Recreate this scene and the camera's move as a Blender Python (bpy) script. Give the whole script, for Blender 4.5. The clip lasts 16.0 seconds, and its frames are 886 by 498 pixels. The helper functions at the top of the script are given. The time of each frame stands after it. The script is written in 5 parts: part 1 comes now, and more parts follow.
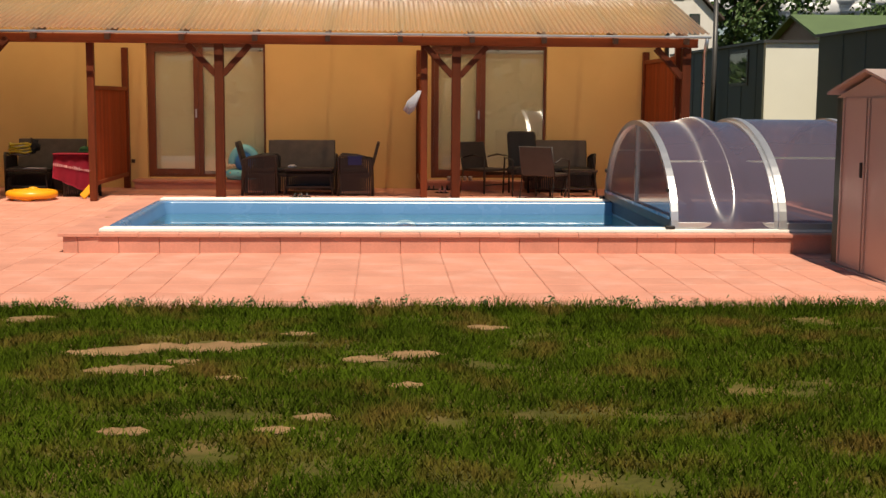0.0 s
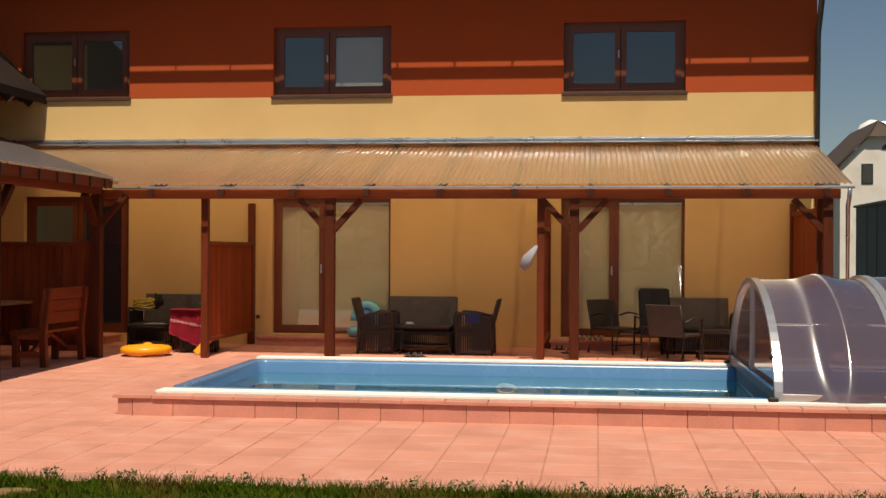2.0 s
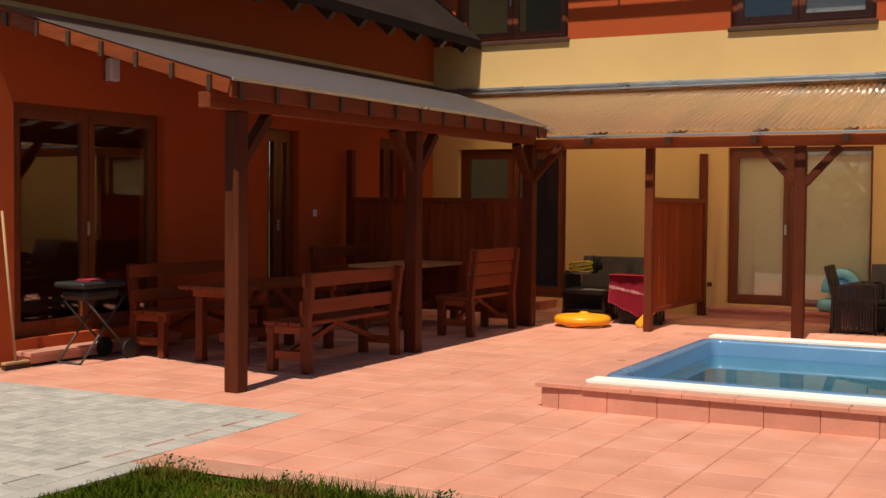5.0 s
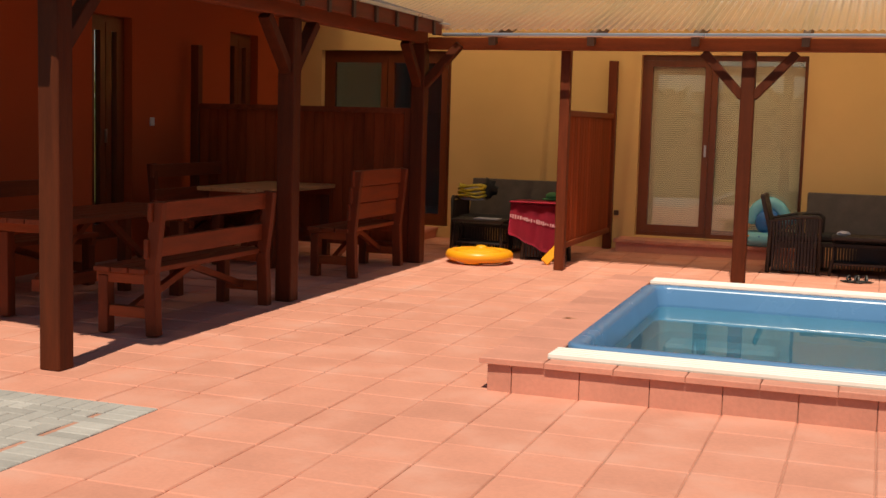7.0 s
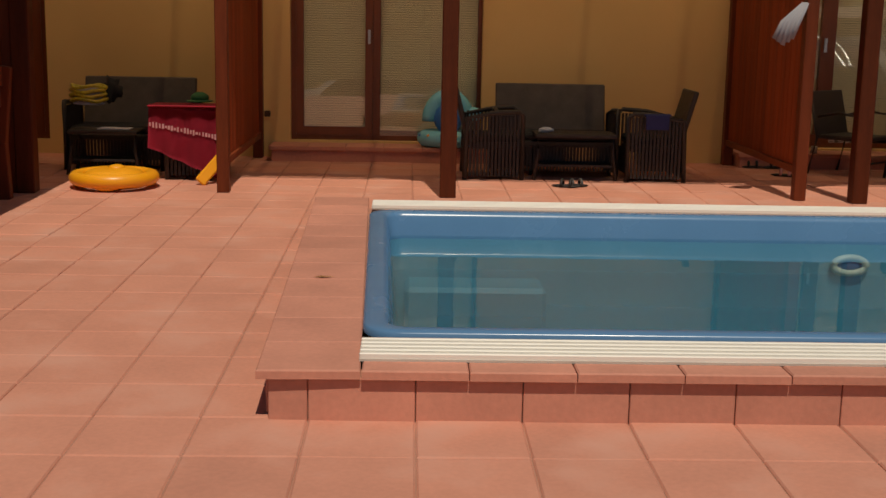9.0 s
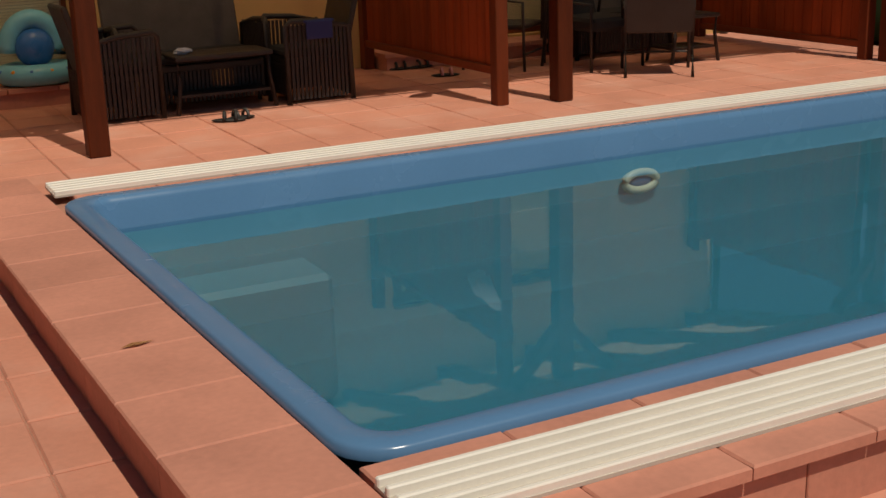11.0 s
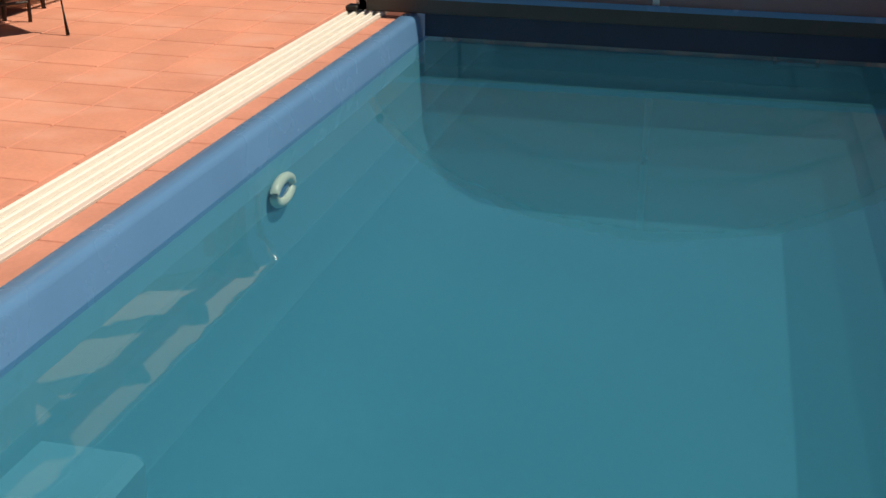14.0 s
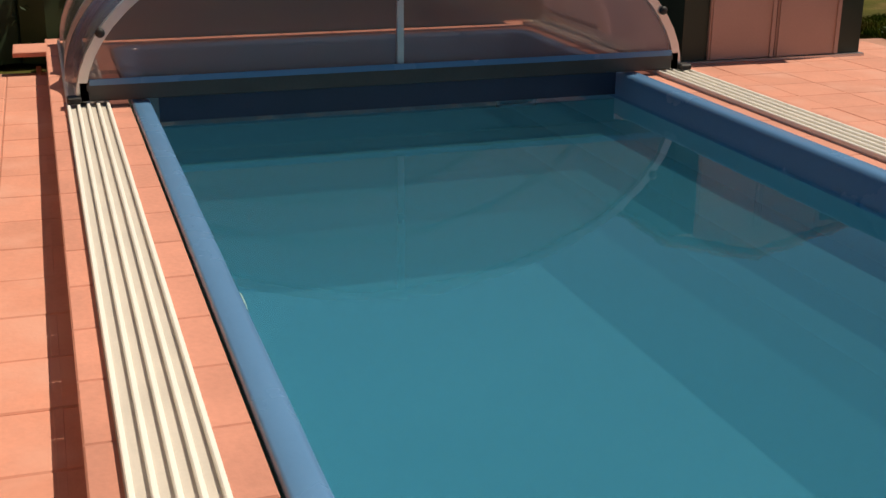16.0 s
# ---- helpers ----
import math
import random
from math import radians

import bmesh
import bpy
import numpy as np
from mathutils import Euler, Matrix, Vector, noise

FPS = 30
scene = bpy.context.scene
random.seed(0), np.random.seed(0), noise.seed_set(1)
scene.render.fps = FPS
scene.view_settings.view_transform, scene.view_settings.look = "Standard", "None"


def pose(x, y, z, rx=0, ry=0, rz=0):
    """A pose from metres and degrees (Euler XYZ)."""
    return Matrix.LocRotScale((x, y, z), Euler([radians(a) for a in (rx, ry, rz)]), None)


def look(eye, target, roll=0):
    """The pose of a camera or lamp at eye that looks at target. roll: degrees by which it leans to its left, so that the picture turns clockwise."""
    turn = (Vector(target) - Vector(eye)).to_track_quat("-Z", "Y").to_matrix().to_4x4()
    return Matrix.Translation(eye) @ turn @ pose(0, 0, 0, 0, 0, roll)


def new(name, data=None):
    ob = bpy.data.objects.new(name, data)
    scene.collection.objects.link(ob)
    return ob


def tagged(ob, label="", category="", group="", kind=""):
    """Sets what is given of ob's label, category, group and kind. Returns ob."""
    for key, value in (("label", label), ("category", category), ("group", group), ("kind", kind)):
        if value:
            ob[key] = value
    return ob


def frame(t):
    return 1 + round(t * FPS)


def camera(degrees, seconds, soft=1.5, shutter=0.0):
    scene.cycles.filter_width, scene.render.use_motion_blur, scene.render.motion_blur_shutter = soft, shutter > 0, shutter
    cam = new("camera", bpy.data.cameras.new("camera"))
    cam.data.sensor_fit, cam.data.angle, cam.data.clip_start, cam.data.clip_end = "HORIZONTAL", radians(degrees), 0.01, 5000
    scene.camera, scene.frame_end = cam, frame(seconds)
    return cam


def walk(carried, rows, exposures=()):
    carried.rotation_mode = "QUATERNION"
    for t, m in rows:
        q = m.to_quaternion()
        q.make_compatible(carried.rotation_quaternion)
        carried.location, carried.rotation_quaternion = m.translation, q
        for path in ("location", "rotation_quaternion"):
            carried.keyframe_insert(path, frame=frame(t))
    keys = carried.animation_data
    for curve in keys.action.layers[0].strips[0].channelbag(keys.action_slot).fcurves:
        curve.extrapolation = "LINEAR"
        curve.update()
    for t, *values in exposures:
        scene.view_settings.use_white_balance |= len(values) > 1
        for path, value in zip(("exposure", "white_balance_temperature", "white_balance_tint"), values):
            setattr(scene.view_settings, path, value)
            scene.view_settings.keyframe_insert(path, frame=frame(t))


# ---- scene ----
cam = camera(40.0, 16.0)
PATH = [
    (0, (3.172, -12.181, 1.539), (3.27, -10.198, 1.295), 0.4),
    (0.5, (3.627, -12.085, 1.571), (3.613, -10.097, 1.353), 0.2),
    (1, (3.952, -11.764, 1.546), (3.843, -9.772, 1.408), 0.2),
    (1.5, (4.192, -11.476, 1.561), (4.014, -9.484, 1.519), 0.1),
    (2, (4.534, -11.16, 1.575), (4.282, -9.176, 1.579), 0.3),
    (2.5, (4.7, -10.944, 1.663), (4.346, -8.976, 1.635), 0.8),
    (3, (4.806, -10.656, 1.64), (4.235, -8.74, 1.591), 0.4),
    (3.5, (4.645, -10.087, 1.596), (3.852, -8.252, 1.526), 0.1),
    (4, (4.4, -9.665, 1.599), (3.437, -7.913, 1.531), -0.1),
    (6.5, (2.553, -7.285, 1.571), (1.765, -5.451, 1.454), 2.5),
    (7, (2.072, -6.689, 1.551), (1.406, -4.815, 1.343), 1.6),
    (7.5, (1.658, -6.173, 1.529), (1.128, -4.261, 1.278), 0.6),
    (8, (1.218, -5.532, 1.521), (0.86, -3.578, 1.284), -0.1),
    (8.5, (0.847, -4.99, 1.507), (0.686, -3.029, 1.147), -0.0),
    (9, (0.505, -4.366, 1.475), (0.564, -2.402, 1.104), 1.1),
    (9.5, (0.18, -3.852, 1.459), (0.447, -1.912, 1.057), 0.5),
    (10, (-0.111, -3.317, 1.496), (0.358, -1.427, 1.038), -0.7),
    (12.3, (-1.081, -0.416, 1.51), (0.256, 0.919, 0.855), -1.9),
    (12.5, (-1.087, -0.217, 1.523), (0.31, 1.047, 0.85), -1.8),
    (13, (-1.193, 0.209, 1.641), (0.363, 1.228, 0.905), -0.2),
    (13.5, (-1.165, 0.746, 1.72), (0.515, 1.533, 0.973), -0.4),
    (14, (-1.449, 1.61, 1.673), (0.365, 2.033, 0.944), 0.7),
    (14.5, (-1.462, 2.357, 1.6), (0.407, 2.475, 0.898), 0.9),
    (15, (-1.385, 3.033, 1.538), (0.491, 2.857, 0.866), 1.2),
    (15.5, (-1.246, 3.558, 1.678), (0.596, 3.179, 0.995), 0.8),
    (16, (-0.986, 4.113, 1.684), (0.813, 3.524, 1.04), 0.4),
]
walk(cam, [(t, look(eye, target, roll)) for t, eye, target, roll in PATH],
     [(0.0, 0.25), (1.0, 0.1), (4.0, 0.02), (6.5, 0.2), (7.0, 0.05), (8.0, -0.25), (8.5, -0.45), (9.0, -0.75), (10.0, -0.8), (12.3, -0.38), (13.5, -0.1), (16.0, 0.0)])

# ---------------------------------------------------------------- world, sun
SUN = Vector((0.13, -1.0, 1.9)).normalized()
world = bpy.data.worlds.new("sky")
scene.world = world
world.use_nodes = True
wn = world.node_tree.nodes
sky = wn.new("ShaderNodeTexSky")
sky.sky_type = "NISHITA"
sky.sun_disc = False
sky.sun_elevation = math.asin(SUN.z)
sky.sun_rotation = math.atan2(SUN.x, SUN.y)
sky.air_density = 1.0
sky.dust_density = 0.3
wn["Background"].inputs[1].default_value = 0.047
world.node_tree.links.new(sky.outputs[0], wn["Background"].inputs[0])
sun = new("sun", bpy.data.lights.new("sun", "SUN"))
sun.data.energy = 4.5
sun.data.angle = radians(0.53)
sun.data.color = (1.0, 0.875, 0.69)
sun.matrix_world = look(SUN * 30, (0, 0, 0))

# ---------------------------------------------------------------- materials


def nodes_of(name):
    m = bpy.data.materials.new(name)
    m.use_nodes = True
    t = m.node_tree
    return m, t.nodes, t.links, t.nodes["Principled BSDF"]


def mat(name, base, rough=0.7, vary=0.15, scale=3.0, fine=60.0, bump=0.15, metal=0.0, stretch=(1, 1, 1), piece=0.0,
        island=0.0, stain=None, stain_scale=1.2, spec=0.5, depth=0.004):
    """Two scales of colour change, a fine relief, and a change from piece to piece."""
    m, n, l, p = nodes_of(name)
    co = n.new("ShaderNodeNewGeometry")
    mp = n.new("ShaderNodeMapping")
    mp.inputs["Scale"].default_value = stretch
    l.new(co.outputs["Position"], mp.inputs["Vector"])
    big = n.new("ShaderNodeTexNoise")
    big.inputs["Scale"].default_value = scale
    big.inputs["Detail"].default_value = 6
    small = n.new("ShaderNodeTexNoise")
    small.inputs["Scale"].default_value = fine
    small.inputs["Detail"].default_value = 4
    l.new(mp.outputs[0], big.inputs["Vector"])
    l.new(mp.outputs[0], small.inputs["Vector"])
    add = n.new("ShaderNodeMath")
    add.operation = "MULTIPLY_ADD"
    l.new(small.outputs[0], add.inputs[0])
    add.inputs[1].default_value = 0.5
    l.new(big.outputs[0], add.inputs[2])
    last = add.outputs[0]
    if piece or island:
        info = n.new("ShaderNodeObjectInfo") if piece else n.new("ShaderNodeNewGeometry")
        out = info.outputs["Random"] if piece else info.outputs["Random Per Island"]
        more = n.new("ShaderNodeMath")
        more.operation = "MULTIPLY_ADD"
        l.new(out, more.inputs[0])
        more.inputs[1].default_value = piece or island
        l.new(last, more.inputs[2])
        sub = n.new("ShaderNodeMath")
        sub.operation = "SUBTRACT"
        l.new(more.outputs[0], sub.inputs[0])
        sub.inputs[1].default_value = (piece or island) / 2
        last = sub.outputs[0]
    ramp = n.new("ShaderNodeMapRange")
    ramp.inputs[1].default_value, ramp.inputs[2].default_value = 0.35, 1.15
    ramp.inputs[3].default_value, ramp.inputs[4].default_value = 1 - vary, 1 + vary
    l.new(last, ramp.inputs[0])
    mul = n.new("ShaderNodeVectorMath")
    mul.operation = "SCALE"
    mul.inputs[0].default_value = base
    l.new(ramp.outputs[0], mul.inputs["Scale"])
    colour = mul.outputs[0]
    if stain:
        st = n.new("ShaderNodeTexNoise")
        st.inputs["Scale"].default_value = stain_scale
        st.inputs["Detail"].default_value = 8
        l.new(mp.outputs[0], st.inputs["Vector"])
        sr = n.new("ShaderNodeMapRange")
        sr.inputs[1].default_value, sr.inputs[2].default_value = 0.5, 0.72
        l.new(st.outputs[0], sr.inputs[0])
        mx = n.new("ShaderNodeMix")
        mx.data_type = "RGBA"
        l.new(sr.outputs[0], mx.inputs[0])
        l.new(colour, mx.inputs[6])
        mx.inputs[7].default_value = (*stain, 1)
        colour = mx.outputs[2]
    l.new(colour, p.inputs["Base Color"])
    rr = n.new("ShaderNodeMapRange")
    rr.inputs[3].default_value, rr.inputs[4].default_value = max(0.02, rough - 0.1), min(1, rough + 0.1)
    l.new(big.outputs[0], rr.inputs[0])
    l.new(rr.outputs[0], p.inputs["Roughness"])
    p.inputs["Metallic"].default_value = metal
    p.inputs["Specular IOR Level"].default_value = spec
    if bump:
        b = n.new("ShaderNodeBump")
        b.inputs["Strength"].default_value = bump
        b.inputs["Distance"].default_value = depth
        l.new(small.outputs[0], b.inputs["Height"])
        l.new(b.outputs[0], p.inputs["Normal"])
    return m


def sheet(name, clear, body, ior=1.5, rough=0.05, through_part=0.5, ripple=0.0, ripple_scale=8.0, back=0.5, aniso=0.0):
    """A clear or half-clear sheet: light passes straight through, part of it is scattered, and it mirrors at a slant."""
    m, n, l, p = nodes_of(name)
    n.remove(p)
    tr = n.new("ShaderNodeBsdfTransparent")
    tr.inputs[0].default_value = (*clear, 1)
    di = n.new("ShaderNodeBsdfDiffuse")
    di.inputs[0].default_value = (*body, 1)
    tl = n.new("ShaderNodeBsdfTranslucent")
    tl.inputs[0].default_value = (*body, 1)
    scat = n.new("ShaderNodeMixShader")
    scat.inputs[0].default_value = back
    l.new(di.outputs[0], scat.inputs[1])
    l.new(tl.outputs[0], scat.inputs[2])
    a = n.new("ShaderNodeMixShader")
    a.inputs[0].default_value = 1 - through_part
    l.new(tr.outputs[0], a.inputs[1])
    l.new(scat.outputs[0], a.inputs[2])
    gl = n.new("ShaderNodeBsdfGlossy")
    gl.inputs["Roughness"].default_value = rough
    gl.inputs[0].default_value = (1, 1, 1, 1)
    if aniso:      # anisotropic gloss stretches the sun's highlight round the curve
        tg = n.new("ShaderNodeTangent")
        tg.direction_type = "RADIAL"
        tg.axis = "X"
        l.new(tg.outputs[0], gl.inputs["Tangent"])
        gl.inputs["Anisotropy"].default_value = -aniso
    fr = n.new("ShaderNodeLayerWeight")
    fr.inputs[0].default_value = 0.5
    pw = n.new("ShaderNodeMath")
    pw.operation = "POWER"
    l.new(fr.outputs["Facing"], pw.inputs[0])
    pw.inputs[1].default_value = 5.0
    r0 = ((ior - 1) / (ior + 1)) ** 2
    sc = n.new("ShaderNodeMath")
    sc.operation = "MULTIPLY_ADD"
    l.new(pw.outputs[0], sc.inputs[0])
    sc.inputs[1].default_value = 1 - r0
    sc.inputs[2].default_value = r0
    mx = n.new("ShaderNodeMixShader")
    l.new(sc.outputs[0], mx.inputs[0])
    l.new(a.outputs[0], mx.inputs[1])
    l.new(gl.outputs[0], mx.inputs[2])
    if ripple:
        co = n.new("ShaderNodeTexCoord")
        no = n.new("ShaderNodeTexNoise")
        no.inputs["Scale"].default_value = ripple_scale
        no.inputs["Detail"].default_value = 3
        l.new(co.outputs["Object"], no.inputs["Vector"])
        b = n.new("ShaderNodeBump")
        b.inputs["Strength"].default_value = ripple
        b.inputs["Distance"].default_value = 0.01
        l.new(no.outputs[0], b.inputs["Height"])
        l.new(b.outputs[0], gl.inputs["Normal"])
        l.new(b.outputs[0], fr.inputs["Normal"])
    l.new(mx.outputs[0], n["Material Output"].inputs[0])
    return m


M_TILE = mat("pink_paving", (0.62, 0.275, 0.19), 0.85, 0.16, 2.2, 45, 0.35, piece=0.28, stain=(0.655, 0.335, 0.25), stain_scale=2.3)
M_TILE_JOINED = mat("pink_paving_far", (0.62, 0.275, 0.19), 0.85, 0.16, 2.2, 45, 0.35, island=0.28, stain=(0.655, 0.335, 0.25), stain_scale=2.3)
M_COPING = mat("pink_coping", (0.585, 0.258, 0.182), 0.8, 0.2, 3, 40, 0.35, piece=0.3)
M_PAVER = mat("grey_paver", (0.40, 0.38, 0.35), 0.9, 0.22, 4, 60, 0.5, piece=0.5)
M_PAVER_JOINED = mat("grey_paver_far", (0.40, 0.38, 0.35), 0.9, 0.22, 4, 60, 0.5, island=0.5)
M_JOINT = mat("joint_sand", (0.47, 0.235, 0.165), 0.95, 0.3, 3, 90, 0.4)
M_GROUND = mat("lawn_soil", (0.078, 0.074, 0.016), 0.95, 0.5, 1.6, 30, 0.9, stain=(0.17, 0.115, 0.042), stain_scale=2.4, depth=0.02, spec=0.1)
M_YELLOW = mat("yellow_render", (0.70, 0.475, 0.20), 0.9, 0.09, 0.9, 160, 0.35, stain=(0.64, 0.425, 0.175), stain_scale=0.7)
M_ORANGE = mat("orange_render", (0.42, 0.070, 0.011), 0.9, 0.1, 0.9, 160, 0.35)
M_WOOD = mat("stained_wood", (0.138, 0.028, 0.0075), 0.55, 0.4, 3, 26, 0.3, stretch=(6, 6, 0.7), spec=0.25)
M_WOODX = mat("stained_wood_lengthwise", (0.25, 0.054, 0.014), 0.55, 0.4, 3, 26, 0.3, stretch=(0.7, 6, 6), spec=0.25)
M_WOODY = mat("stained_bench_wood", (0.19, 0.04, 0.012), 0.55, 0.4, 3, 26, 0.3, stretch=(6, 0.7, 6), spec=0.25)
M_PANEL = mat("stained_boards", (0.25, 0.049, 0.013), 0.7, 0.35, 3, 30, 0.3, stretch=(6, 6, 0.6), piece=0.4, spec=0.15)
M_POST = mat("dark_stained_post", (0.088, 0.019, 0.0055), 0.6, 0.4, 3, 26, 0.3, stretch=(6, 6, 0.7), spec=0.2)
M_FRAME = mat("brown_window_frame", (0.16, 0.042, 0.014), 0.35, 0.25, 3, 40, 0.12, stretch=(5, 5, 0.8))
M_DARKWOOD = mat("dark_brown_sill", (0.07, 0.032, 0.018), 0.5, 0.25, 4, 40, 0.15)
M_TABLETOP = mat("pale_table_boards", (0.56, 0.30, 0.13), 0.35, 0.25, 3, 26, 0.2, stretch=(6, 0.7, 6))
M_RATTAN = mat("dark_wicker", (0.028, 0.021, 0.018), 0.5, 0.4, 8, 120, 0.7, depth=0.006)
M_WEAVE = mat("grey_brown_wicker", (0.085, 0.065, 0.056), 0.6, 0.4, 8, 140, 0.8, depth=0.006)
M_CUSHION = mat("black_cushion", (0.018, 0.018, 0.02), 0.9, 0.3, 6, 200, 0.4)
M_SILVER = mat("silver_aluminium", (0.72, 0.72, 0.72), 0.32, 0.06, 5, 80, 0.05, metal=0.75)
M_RAILFLOOR = mat("grey_beige_rail_floor", (0.56, 0.51, 0.45), 0.5, 0.1, 5, 80, 0.05)
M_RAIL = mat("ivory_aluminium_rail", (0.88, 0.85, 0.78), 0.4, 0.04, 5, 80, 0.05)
M_ZINC = mat("zinc_flashing", (0.55, 0.56, 0.58), 0.3, 0.12, 4, 70, 0.08, metal=0.9)
M_DARKMETAL = mat("dark_grey_metal", (0.075, 0.072, 0.07), 0.45, 0.15, 5, 60, 0.05, metal=0.3)
M_LIP = mat("blue_pool_lip", (0.105, 0.235, 0.43), 0.25, 0.06, 3, 60, 0.04)
M_LINER = mat("blue_pool_shell", (0.135, 0.375, 0.485), 0.5, 0.1, 0.8, 30, 0.0)
M_SHADESTRIP = mat("navy_shade", (0.012, 0.03, 0.07), 0.5, 0.2, 4, 60, 0.05)
M_WATER = sheet("pool_water", (0.80, 0.905, 0.935), (0.05, 0.27, 0.36), 1.33, 0.012, 0.90, ripple=0.08, ripple_scale=3.2)


def murk(name, clear, body, through_part):
    """An added sheet that stands in for murky water and softens shadow edges: some light passes, the rest is scattered
    up and down.
    """
    m, n, l, p = nodes_of(name)
    n.remove(p)
    tr = n.new("ShaderNodeBsdfTransparent")
    tr.inputs[0].default_value = (*clear, 1)
    up = n.new("ShaderNodeBsdfDiffuse")
    up.inputs[0].default_value = (*body, 1)
    down = n.new("ShaderNodeBsdfTranslucent")
    down.inputs[0].default_value = (*body, 1)
    scat = n.new("ShaderNodeMixShader")
    l.new(up.outputs[0], scat.inputs[1])
    l.new(down.outputs[0], scat.inputs[2])
    mx = n.new("ShaderNodeMixShader")
    mx.inputs[0].default_value = 1 - through_part
    l.new(tr.outputs[0], mx.inputs[1])
    l.new(scat.outputs[0], mx.inputs[2])
    l.new(mx.outputs[0], n["Material Output"].inputs[0])
    return m


M_MURK = murk("murk_sheet", (0.93, 0.972, 0.985), (0.155, 0.535, 0.68), 0.75)
M_ROOF = sheet("bronze_corrugated_sheet", (0.95, 0.77, 0.50), (0.85, 0.67, 0.46), 1.6, 0.16, 0.09, back=0.83)
M_ROOF_WING = sheet("smoky_corrugated_sheet", (0.5, 0.42, 0.36), (0.215, 0.185, 0.175), 1.6, 0.16, 0.05, back=0.52)
# Near-black colour stands in for the shade under the wing's eave
M_WINGROOF = mat("shade_dark_roof", (0.03, 0.02, 0.017), 0.95, 0.3, 2, 30, 0.4, spec=0.1)
M_POLY = sheet("violet_grey_polycarbonate", (0.60, 0.53, 0.56), (0.25, 0.205, 0.28), 1.7, 0.17, 0.45, aniso=0.74)
M_POLY_END = sheet("clear_end_panel", (0.86, 0.74, 0.69), (0.46, 0.33, 0.29), 1.5, 0.1, 0.55)
M_GLASS = sheet("window_glass", (0.95, 0.96, 0.94), (0.02, 0.02, 0.02), 1.75, 0.01, 0.97)
M_BLIND = mat("cream_blind", (0.90, 0.82, 0.61), 0.6, 0.08, 2, 60, 0.05)
M_BLIND_GREY = mat("grey_blind", (0.42, 0.40, 0.38), 0.7, 0.08, 2, 60, 0.05)
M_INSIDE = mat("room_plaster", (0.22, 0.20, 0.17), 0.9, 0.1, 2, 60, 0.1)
M_WHITE = mat("white_render", (0.78, 0.74, 0.68), 0.9, 0.1, 0.4, 20, 0.2, stain=(0.62, 0.55, 0.48), stain_scale=0.5)
M_GREENMETAL = mat("dark_green_metal", (0.022, 0.045, 0.032), 0.45, 0.15, 3, 60, 0.05, metal=0.2)
M_BEIGE = mat("beige_metal_door", (0.45, 0.335, 0.285), 0.4, 0.08, 2, 60, 0.05, metal=0.1)
# Sun and shade on the garage are put into these two colours
M_GREYBOX = mat("grey_green_shaded_cladding", (0.105, 0.135, 0.145), 0.7, 0.15, 1, 40, 0.1)
M_SUNLITBOX = mat("sunlit_cladding", (0.84, 0.82, 0.70), 0.7, 0.06, 1, 40, 0.1)
M_OLDROOF = mat("dark_roof_tiles", (0.075, 0.052, 0.042), 0.8, 0.35, 1.5, 14, 0.4)
M_GREENROOF = mat("green_roof", (0.10, 0.15, 0.06), 0.7, 0.2, 1.0, 14, 0.2)
M_GRASS = mat("grass_blade", (0.052, 0.080, 0.004), 0.9, 0.6, 1.6, 9, 0.0, island=0.45, stain=(0.14, 0.088, 0.020), stain_scale=2.0, spec=0.05)
M_SOIL = mat("bare_dry_soil", (0.30, 0.185, 0.09), 0.95, 0.4, 4, 60, 0.8, stain=(0.22, 0.13, 0.06), stain_scale=5.0, depth=0.02, spec=0.1)
M_LEAF = mat("leaf", (0.055, 0.105, 0.022), 0.6, 0.4, 0.6, 6, 0.0, island=0.6)
M_HEDGE = mat("thuja_leaf", (0.022, 0.048, 0.014), 0.7, 0.4, 1.5, 8, 0.0, island=0.6)
M_BARK = mat("bark", (0.10, 0.07, 0.045), 0.9, 0.4, 6, 40, 0.7, stretch=(4, 4, 0.6))
M_YELLOWTOY = mat("yellow_vinyl", (0.86, 0.37, 0.010), 0.35, 0.06, 4, 40, 0.05)
M_AQUA = mat("turquoise_vinyl", (0.20, 0.58, 0.74), 0.25, 0.12, 4, 30, 0.05)
M_BLUE = mat("blue_vinyl", (0.04, 0.18, 0.52), 0.3, 0.1, 4, 30, 0.05)
M_TOWEL = mat("crimson_towel", (0.36, 0.012, 0.035), 0.95, 0.25, 5, 160, 0.6)
M_TOWEL_W = mat("pale_towel_pattern", (0.62, 0.30, 0.32), 0.95, 0.2, 5, 160, 0.5)
M_WHITECLOTH = mat("white_cloth", (0.55, 0.55, 0.62), 0.9, 0.1, 5, 100, 0.3)
M_GREYCLOTH = mat("greyish_white_cloth", (0.33, 0.33, 0.37), 0.9, 0.15, 5, 100, 0.3)
M_GREENCLOTH = mat("green_cloth", (0.06, 0.20, 0.08), 0.9, 0.1, 5, 100, 0.3)
M_BLUECLOTH = mat("navy_cloth", (0.025, 0.035, 0.14), 0.9, 0.2, 5, 100, 0.4)
M_BAG = mat("yellow_olive_bag", (0.50, 0.40, 0.03), 0.35, 0.7, 28, 60, 0.1)
M_RUBBER = mat("black_rubber", (0.015, 0.014, 0.014), 0.6, 0.2, 6, 80, 0.2)
M_LIGHTRING = mat("cream_plastic", (0.72, 0.74, 0.60), 0.4, 0.05, 4, 40, 0.02)
M_STRAW = mat("broom_wood", (0.42, 0.27, 0.14), 0.7, 0.2, 4, 40, 0.1)
